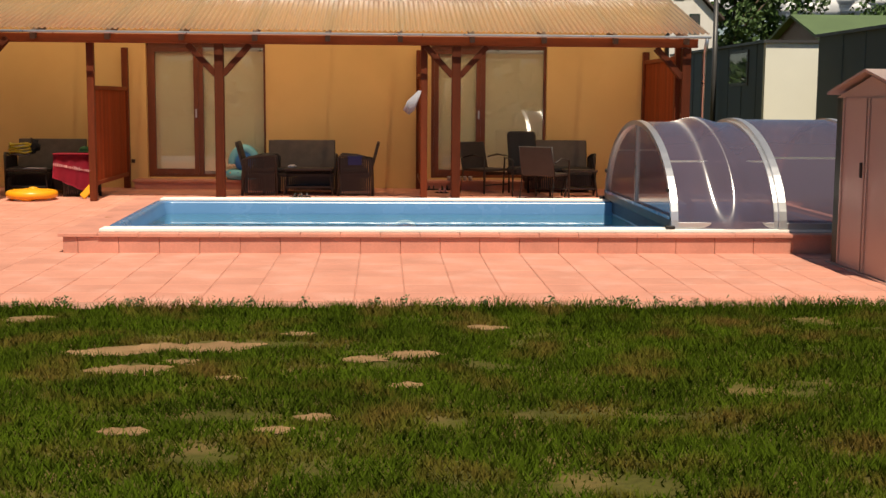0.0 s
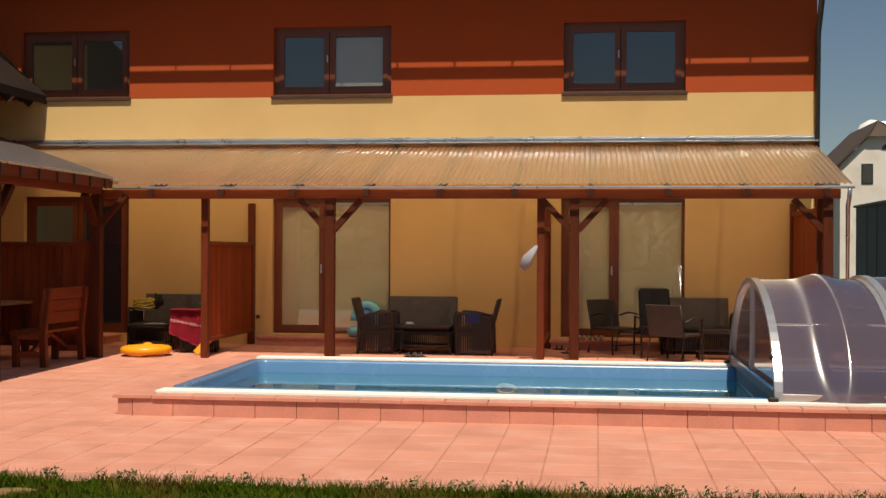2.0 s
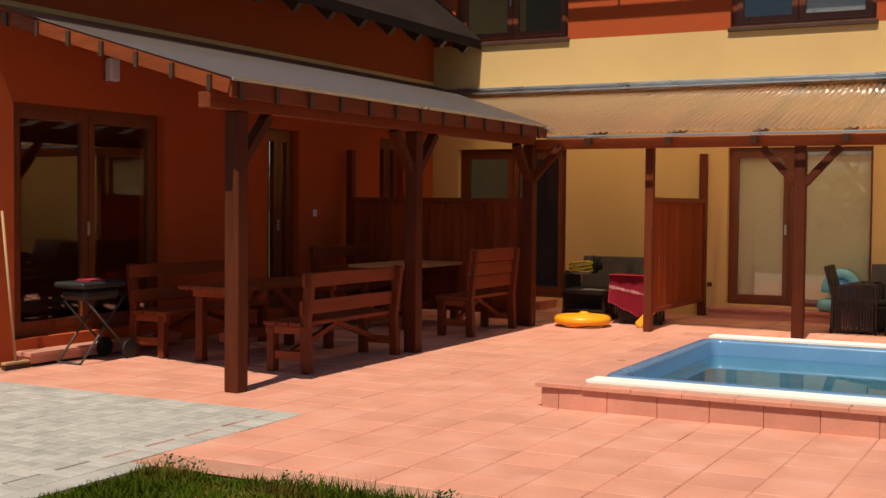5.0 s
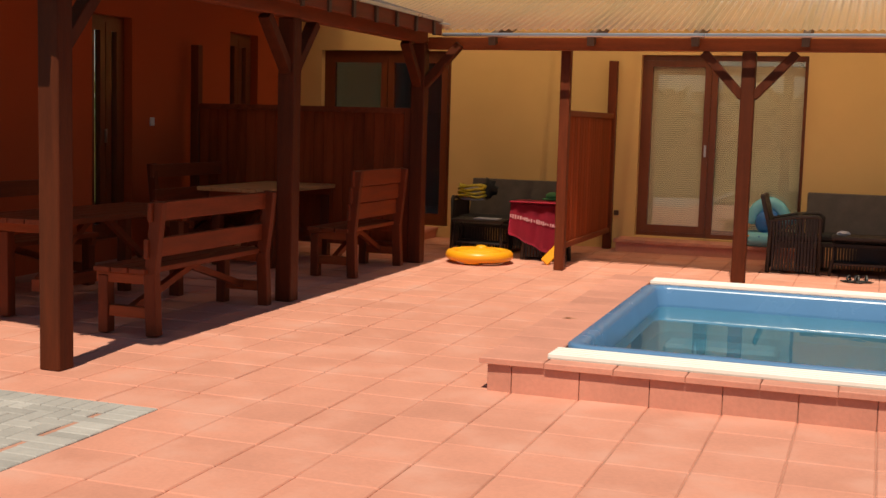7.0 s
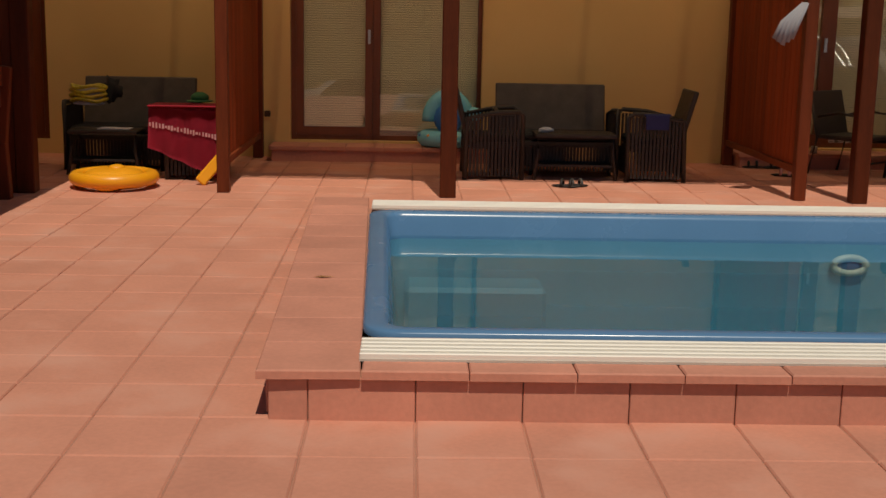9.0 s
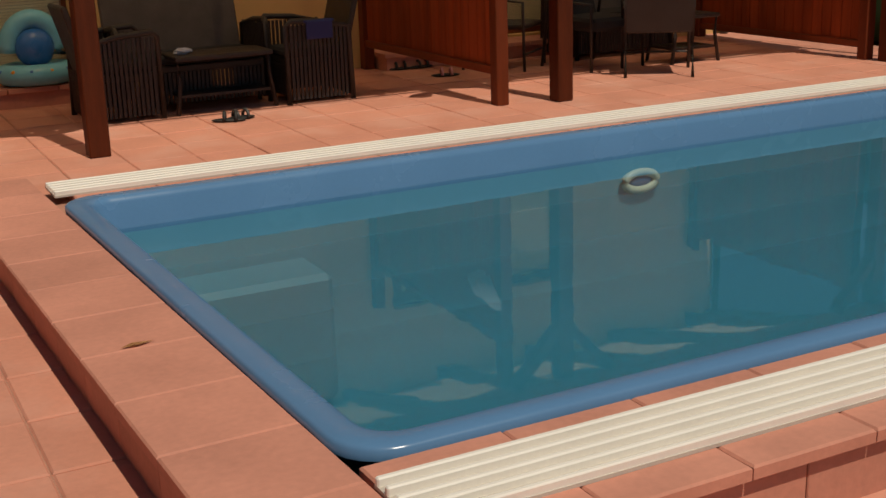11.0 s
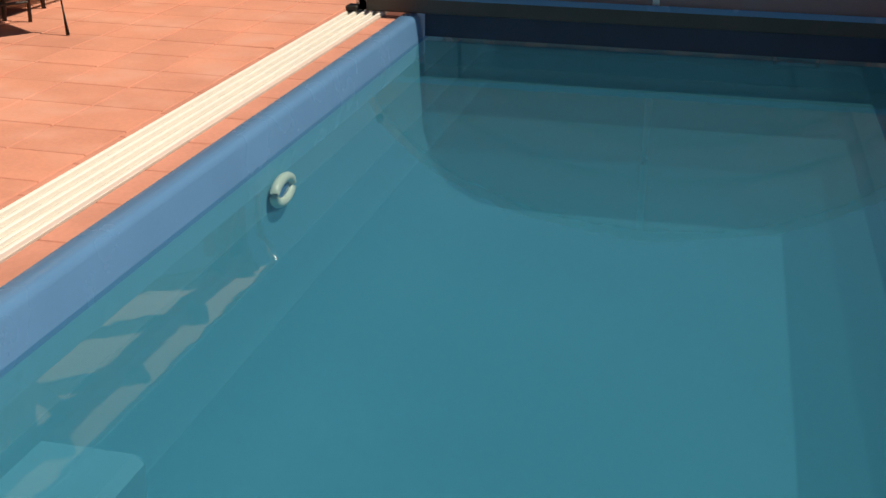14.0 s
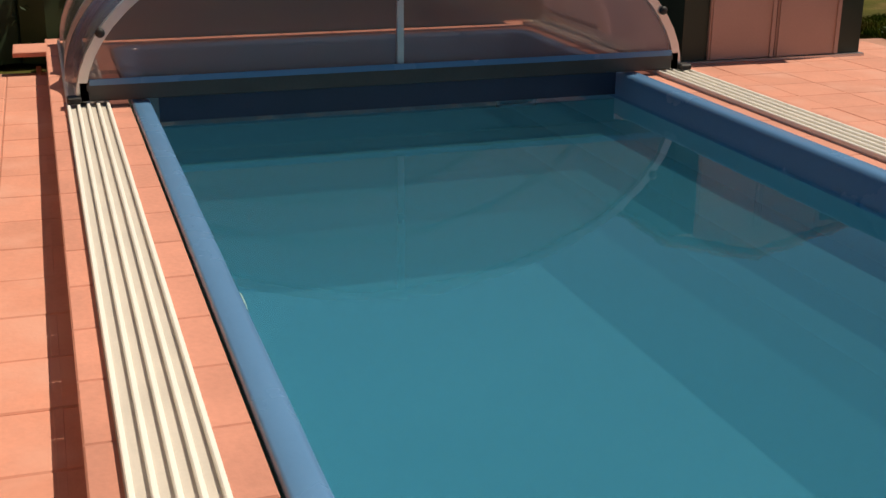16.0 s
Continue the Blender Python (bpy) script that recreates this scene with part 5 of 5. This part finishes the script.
barn = thing("barn", "brown barn with a green roof behind the garages", "barn", (26.5, 52, 0))
bm = bmesh.new()
cube(bm, -0.2, 16, 0, 8, -1, 4.9)
v = [bm.verts.new(p) for p in ((-0.2, 0, 4.9), (-0.2, 8, 4.9), (-0.2, 4, 6.2))]
bm.faces.new(v)
part("wall", bm, M_DARKWOOD, barn)
bm = bmesh.new()
for s in (0, 1):
    v = [bm.verts.new((x, y, z + dz)) for dz in (0, 0.15) for x, y, z in ((-0.6, -0.7 + 9.4 * s, 4.75), (16.5, -0.7 + 9.4 * s, 4.75), (16.5, 4, 6.25), (-0.6, 4, 6.25))]
    for f in ((3, 2, 1, 0), (4, 5, 6, 7), (0, 1, 5, 4), (1, 2, 6, 5), (2, 3, 7, 6), (3, 0, 4, 7)):
        bm.faces.new([v[i] for i in f])
part("roof", bm, M_GREENROOF, barn)

pole = thing("utility_pole", "thin dark utility pole beside the garages", "pole", (11.25, 17.55, 0))
bm = bmesh.new()
tube(bm, [(0, 0, 0), (0, 0, 4.0)], [0.07, 0.055], 10)
part("shaft", bm, M_DARKMETAL, pole, smooth=True)


def leaves(bm_data, centre, radii, count, size, rng):
    """Leaf clumps, each a bent quad, scattered in an uneven ball."""
    verts, faces = bm_data
    for _ in range(count):
        d = Vector((rng.gauss(0, 1), rng.gauss(0, 1), rng.gauss(0, 1))).normalized()
        r = rng.uniform(0.55, 1.0) ** 0.6
        c = Vector(centre) + Vector((d.x * radii[0], d.y * radii[1], d.z * radii[2])) * r
        n = Vector((rng.gauss(0, 1), rng.gauss(0, 1), rng.gauss(0.6, 1))).normalized()
        s = n.orthogonal().normalized() * size * rng.uniform(0.6, 1.3)
        t = n.cross(s).normalized() * size * rng.uniform(0.4, 0.8)
        k = len(verts)
        verts += [tuple(c - s), tuple(c + t + n * size * 0.15), tuple(c + s), tuple(c - t + n * size * 0.15)]
        faces.append((k, k + 1, k + 2, k + 3))


def leaf_part(name, data, material, parent, label=""):
    me = bpy.data.meshes.new(name)
    me.from_pydata(data[0], [], data[1])
    me.materials.append(material)
    ob = new(name, me)
    ob.parent = parent
    return tagged(ob, label)


def tree(x, y, h, spread, seed, label, count=2600):
    rng = random.Random(seed)
    t = thing("tree", label, "tree", (x, y, -0.5), "trees beyond the garden")
    bm = bmesh.new()
    tube(bm, [(0, 0, 0), (0.1, 0, h * 0.25), (0.0, 0.1, h * 0.5), (0.05, 0, h * 0.85)], [h * 0.03, h * 0.024, h * 0.015, h * 0.004], 8)
    for k in range(7):
        a = rng.uniform(0, math.tau)
        z = h * rng.uniform(0.28, 0.6)
        tube(bm, [(0, 0, z), (math.cos(a) * spread * 0.35, math.sin(a) * spread * 0.35, z + h * 0.1),
                  (math.cos(a) * spread * 0.75, math.sin(a) * spread * 0.75, z + h * 0.22)], [h * 0.011, h * 0.007, h * 0.002], 6)
    part("trunk", bm, M_BARK, t, smooth=True)
    data = ([], [])
    for k in range(26):
        a, r = rng.uniform(0, math.tau), spread * rng.uniform(0.1, 0.85)
        z = h * rng.uniform(0.36, 0.92)
        f = 1.15 - abs(z / h - 0.55)
        leaves(data, (math.cos(a) * r * f, math.sin(a) * r * f, z), (spread * 0.34, spread * 0.34, h * 0.10), count // 26, h * 0.022, rng)
    leaf_part("crown", data, M_LEAF, t)
    return t


for i, (x, y, h, s) in enumerate(((29.6, 80, 13.5, 3.6), (33.0, 82, 13.5, 4.2), (42, 82, 10, 5.5), (50, 88, 16, 7), (57, 80, 14, 6))):
    tree(x, y, h, s, 20 + i, "broad leafy green tree beyond the garden")

# wooded skyline
rng = random.Random(5)
data = ([], [])
for k in range(150):
    x = rng.uniform(-150, 190)
    y = rng.uniform(150, 190)
    leaves(data, (x, y, rng.uniform(2, 5.5)), (6, 5, 4.5), 60, 1.0, rng)
for k in range(120):
    x = rng.uniform(-90, 90)
    leaves(data, (x, rng.uniform(-95, -70), rng.uniform(1, 3)), (6, 4, 3.0), 60, 0.9, rng)
for k in range(60):
    leaves(data, (rng.uniform(55, 70), rng.uniform(-60, 60), rng.uniform(1, 6)), (4, 6, 4.0), 60, 0.9, rng)
w = leaf_part("woods", data, M_LEAF, None)
tagged(w, "distant belt of green woods round the gardens", "woods", "", "stuff")

# thuja hedge behind the far end of the pool
rng = random.Random(8)


def hedge(x, y0, y1, h, label):
    t = thing("hedge", label, "hedge", (x, y0, 0.0), kind="stuff")
    # Solid core added so that no light shows through the leaves
    bm = bmesh.new()
    n = int((y1 - y0) / 0.4)
    for k in range(n + 1):
        tube(bm, [(rng.uniform(-0.05, 0.05), k * 0.4, 0.0), (0, k * 0.4, h * 0.5), (0, k * 0.4, h * 0.97)], [0.27, 0.26, 0.06], 8)
    part("core", bm, M_HEDGE, t, "solid core filling in for the hedge's dark inside")
    data = ([], [])
    for k in range(int((y1 - y0) * 11)):
        z = rng.uniform(0.05, h)
        leaves(data, (rng.uniform(-0.08, 0.08), rng.uniform(0, y1 - y0), z), (0.30, 0.2, 0.16), 60, 0.03, rng)
    leaf_part("foliage", data, M_HEDGE, t)
    return t


hedge(9.05, -0.3, 7.6, 1.15, "dark clipped thuja hedge at the end of the terrace")
hedge(11.2, -7.5, -0.6, 1.5, "dark thuja hedge beyond the garden shed")

# clouds low over the roofs
bm = bmesh.new()
rng = random.Random(3)
for k in range(26):
    ellipsoid(bm, (rng.uniform(330, 620), 1500, 130 + rng.uniform(-18, 14)), rng.uniform(25, 55), 25, rng.uniform(10, 22), 12, 8, 0.35)
cl = solid("backdrop", bm, M_CLOUD, "low white cloud bank far beyond the houses", "cloud", smooth=True)

# ---------------------------------------------------------------- lawn
rng = np.random.default_rng(4)


BARE = ((1.50, -4.62, 0.17), (1.75, -4.50, 0.13), (2.12, -4.52, 0.17), (1.72, -5.15, 0.15), (1.95, -4.95, 0.08), (3.05, -4.88, 0.10), (3.35, -4.76, 0.12), (2.85, -6.25, 0.08),
        (2.66, -6.48, 0.06), (0.66, -3.5, 0.12), (2.6, -4.1, 0.07), (3.88, -3.88, 0.09), (1.95, -6.5, 0.08), (3.3, -5.6, 0.07), (0.2, -4.9, 0.13), (2.3, -5.4, 0.06))


def patchy(x, y):
    for bx, by, br in BARE:
        q = math.hypot((x - bx) * 0.8, (y - by) * 1.25) / br
        if q < 1.25 + 0.8 * noise.noise(Vector((x * 5, y * 5, 1.7))):
            return 0.9
    return 0.8 * noise.noise(Vector((x * 1.1, y * 1.5, 3.1))) + 0.6 * noise.noise(Vector((x * 3.6, y * 4.4, 8.0)))


def grass(count, x0, x1, y0, y1, h, w, name, label):
    verts, faces = np.zeros((count * 3, 3)), []
    k = 0
    zl = gz(-3.1) - 0.016
    while k < count:
        x, y = rng.uniform(x0, x1), rng.uniform(y0, y1)
        p = patchy(x, y)
        if p > 0.8 and rng.random() < 0.86 or p > 0.44 and rng.random() < 0.85 or p > 0.28 and rng.random() < 0.45:
            continue
        a = rng.uniform(0, math.tau)
        hh = h * rng.uniform(0.4, 1.3) * (1.15 - 0.5 * max(0, p + 0.3))
        lean = rng.uniform(-0.8, 0.8, 2) * hh
        verts[3 * k] = x - math.cos(a) * w, y - math.sin(a) * w, zl
        verts[3 * k + 1] = x + math.cos(a) * w, y + math.sin(a) * w, zl
        verts[3 * k + 2] = x + lean[0], y + lean[1], zl + hh
        k += 1
    me = bpy.data.meshes.new(name)
    me.vertices.add(count * 3)
    me.vertices.foreach_set("co", verts.ravel())
    me.loops.add(count * 3)
    me.loops.foreach_set("vertex_index", np.arange(count * 3))
    me.polygons.add(count)
    me.polygons.foreach_set("loop_start", np.arange(count) * 3)
    me.update()
    me.validate()
    me.materials.append(M_GRASS)
    return tagged(new(name, me), label, "grass", "", "stuff")


bm = bmesh.new()
for k, (bx, by, br) in enumerate(BARE):
    ring = []
    for a in range(28):
        c, d = math.cos(a * math.tau / 28), math.sin(a * math.tau / 28)
        q = br * (1.25 + 0.8 * noise.noise(Vector((bx + c * 1.9, by + d * 1.9, 4.0))) + 0.3 * noise.noise(Vector((bx + c * 6, by + d * 6, 9.0))))
        ring.append(bm.verts.new((bx + c * q / 0.8, by + d * q / 1.25, gz(-3.1) - 0.012 + 0.0006 * k)))
    bm.faces.new(ring)
solid("bare_soil", bm, M_SOIL, "pale bare patches of dry soil in the lawn", "soil", "stuff")
grass(330000, -1.22, 9.5, -9.2, -3.12, 0.045, 0.0055, "grass", "short patchy lawn of green and dry blades")
grass(9000, -1.25, 9.5, -3.35, -3.08, 0.085, 0.006, "grass", "longer grass fringe along the paving's edge")
weeds = ([], [])
r2 = random.Random(6)
for k in range(60):
    x = r2.uniform(-1.2, 8.5)
    for j in range(7):
        leaves(weeds, (x + r2.gauss(0, 0.02), -3.13 + r2.gauss(0, 0.02), 0.0 + r2.uniform(0, 0.05)), (0.025, 0.02, 0.03), 4, 0.012, r2)
tagged(leaf_part("weeds", weeds, M_LEAF, None), "small weeds in the edge of the lawn", "weeds", "", "stuff")

# ---------------------------------------------------------------- paving, piece by piece
T = 0.4


def tile_mesh(name, w, d, h, material, b=0.006):
    bm = bmesh.new()
    v = [bm.verts.new(p) for p in ((-w, -d, -h), (w, -d, -h), (w, d, -h), (-w, d, -h), (-w, -d, -b), (w, -d, -b), (w, d, -b), (-w, d, -b),
                                   (-w + b, -d + b, 0), (w - b, -d + b, 0), (w - b, d - b, 0), (-w + b, d - b, 0))]
    for a in (0, 4):
        for k in range(4):
            bm.faces.new([v[i] for i in (a + k, a + (k + 1) % 4, a + 4 + (k + 1) % 4, a + 4 + k)])
    bm.faces.new(v[8:12])
    return mesh_of(name, bm, material)


def joined(name, pieces, material, label, parent, b=0.006):
    """Alike slabs in one mesh: pieces are (x, y, half width, half depth, top)."""
    vs, fs = [], []
    for x, y, w, d, z in pieces:
        k = len(vs)
        vs += [(x - w, y - d, z - 0.04), (x + w, y - d, z - 0.04), (x + w, y + d, z - 0.04), (x - w, y + d, z - 0.04),
               (x - w, y - d, z - b), (x + w, y - d, z - b), (x + w, y + d, z - b), (x - w, y + d, z - b),
               (x - w + b, y - d + b, z), (x + w - b, y - d + b, z), (x + w - b, y + d - b, z), (x - w + b, y + d - b, z)]
        for a in (0, 4):
            fs += [tuple(k + i for i in (a + j, a + (j + 1) % 4, a + 4 + (j + 1) % 4, a + 4 + j)) for j in range(4)]
        fs.append((k + 8, k + 9, k + 10, k + 11))
    me = bpy.data.meshes.new(name)
    me.from_pydata(vs, [], fs)
    me.materials.append(material)
    ob = new(name, me)
    ob.parent = parent
    return tagged(ob, label, kind="stuff")


terrace = thing("pavement", "terrace of pink square concrete slabs", "paving", kind="structure")
slab = tile_mesh("slab", T / 2 - 0.003, T / 2 - 0.003, 0.04, M_TILE)
rr = random.Random(11)
near, far = [], []
for i in range(-14, 21):
    for j in range(-8, 21):
        x0, y0 = 0.144 + T * i, T * j
        x, y = x0 + T / 2, y0 + T / 2
        if y0 < -3.11:
            continue
        if y0 + T > YW + 0.05 or x0 < XW - 0.02 or x0 > 8.1:
            continue
        if -0.3 < x0 and x0 < 8.5 and y > 0 and y < 4.15:
            if x0 + T > 0.0:
                continue
        if x < -1.45 and y < -1.1:
            continue
        if -1.3 < x < 5.2 and -2.9 < y < 0 or -1.6 < x < 0 and 0 < y < 5.0 or 0 < x < 5.6 and 4.1 < y < 5.7:
            near.append((x, y))
        else:
            far.append((x, y, T / 2 - 0.003, T / 2 - 0.003, gz(y) + rr.uniform(-0.002, 0.002)))
for x, y in near:
    ob = new("slab", slab)
    ob.parent = terrace
    ob.location = (x, y, gz(y) + rr.uniform(-0.002, 0.002))
    ob.rotation_euler = (0.008, rr.uniform(-0.004, 0.004), rr.uniform(-0.004, 0.004))
# cut slabs along the pool and the house
for j in range(0, 11):
    far.append((-0.128, T * j + T / 2, 0.125, T / 2 - 0.003, gz(T * j + 0.2)))
for i in range(-14, 21):
    far.append((0.144 + T * i + T / 2, 8.04, T / 2 - 0.003, 0.035, gz(8)))
    if i >= 0:
        far.append((0.144 + T * i + T / 2, 4.16 + 0.02, T / 2 - 0.003, 0.0 + 0.018, gz(4.2)))
joined("slabs", far, M_TILE_JOINED, "further pink slabs of the terrace", terrace)

# facing tiles and coping slabs of the pool
facing = tile_mesh("facing_tile", T / 2 - 0.002, 0.085, 0.018, M_COPING, 0.003)
for k in range(21):
    ob = new("facing_tile", facing)
    ob.parent = plinth
    ob.matrix_basis = pose(0.144 + T * k + T / 2, -0.022, 0.077, 90, 0, 0)
corner = tile_mesh("facing_tile_cut", 0.072, 0.085, 0.018, M_COPING, 0.003)
ob = new("facing_tile", corner)
ob.parent = plinth
ob.matrix_basis = pose(0.070, -0.022, 0.077, 90, 0, 0)
for k in range(10):
    ob = new("facing_tile", facing)
    ob.parent = plinth
    ob.matrix_basis = pose(-0.018 - 0.026 * (0.05 + T * k + T / 2), 0.05 + T * k + T / 2, 0.077, 90, 0, -88.5)
    ob = new("facing_tile", facing)
    ob.parent = plinth
    ob.matrix_basis = pose(8.50, 0.05 + T * k + T / 2, 0.077, 90, 0, 90)
for k in range(21):
    ob = new("facing_tile", facing)
    ob.parent = plinth
    ob.matrix_basis = pose(0.1 + T * k + T / 2, 4.098, 0.077, 90, 0, 180)
cop_f = tile_mesh("coping_slab", T / 2 - 0.002, 0.242, 0.036, M_COPING)
cop_b = tile_mesh("coping_slab_back", T / 2 - 0.002, 0.218, 0.036, M_COPING)
cop_s = tile_mesh("coping_slab_side", 0.192, T / 2 - 0.002, 0.036, M_COPING)
for k in range(21):
    for me, y in ((cop_f, 0.192), (cop_b, 3.902)):
        ob = new("coping_slab", me)
        ob.parent = plinth
        ob.location = (0.342 + T * k + T / 2 if me is cop_f else 0.345 + T * k + T / 2, y, 0.2 + rr.uniform(-0.001, 0.001))
for k in range(11):
    for x in (0.146, 8.35):
        ob = new("coping_slab", cop_s)
        ob.parent = plinth
        y = -0.05 + (4.12 + 0.05) * (k + 0.5) / 10.43
        lean = 0.026 if x < 1 else 0.0
        ob.location = (x - lean * y, y, 0.2 + rr.uniform(-0.001, 0.0005) + (0.0008 if k in (0, 10) else 0))
        ob.rotation_euler = (0, 0, lean)

# grey block paving in herringbone
yard = thing("pavement", "yard of grey concrete block pavers in herringbone", "paving", kind="structure")
bm = bmesh.new()
v = [bm.verts.new(p) for p in ((-9, -9, -0.045), (-1.46, -9, -0.06), (-1.46, -1.21, -0.03), (-9, -1.21, -0.03))]
bm.faces.new(v)
part("bed", bm, M_PAVER_JOINED, yard, "grey jointing sand")
flat_p = tile_mesh("paver", 0.0975, 0.0475, 0.04, M_PAVER, 0.005)
long_p = tile_mesh("paver_turned", 0.0475, 0.0975, 0.04, M_PAVER, 0.005)
u = 0.1
near, far = [], []
for a in range(-30, 32):
    for b in range(-36, 26):
        k = (a - b) % 4
        if k in (1, 3):
            continue
        x, y = ((a + 1) * u, (b + 0.5) * u) if k == 0 else ((a + 0.5) * u, b * u)
        x, y = x - 4.5, y - 3.5
        if not (-7.2 < x < -1.68 and -6.8 < y < -1.30):
            continue
        (near if x > -4.3 and y > -3.2 and len(near) < 300 else far).append((x, y, k == 2))
for x, y, turned in near:
    ob = new("paver", long_p if turned else flat_p)
    ob.parent = yard
    ob.location = (x, y, gz(y) + rr.uniform(-0.002, 0.002))
far_edge = []
for k in range(56):
    far_edge.append((-1.557, -1.255 - 0.1 * k, 0.0975, 0.0475, gz(-1.3 - 0.1 * k) + 0.003))
for k in range(54):
    far_edge.append((-1.71 - 0.1 * k, -1.305, 0.0475, 0.0975, gz(-1.3) + 0.003))
joined("border_pavers", far_edge, M_PAVER_JOINED, "straight border course of grey pavers", yard, 0.005)
joined("pavers", [(x, y, 0.0475 if t else 0.0975, 0.0975 if t else 0.0475, gz(y)) for x, y, t in far], M_PAVER_JOINED,
       "further grey block pavers of the yard", yard, 0.005)
bm = bmesh.new()
cube(bm, -1.456, -1.27, -9, -3.105, -0.09, -0.03)
part("edging", bm, M_PAVER_JOINED, yard, "grey concrete edging")
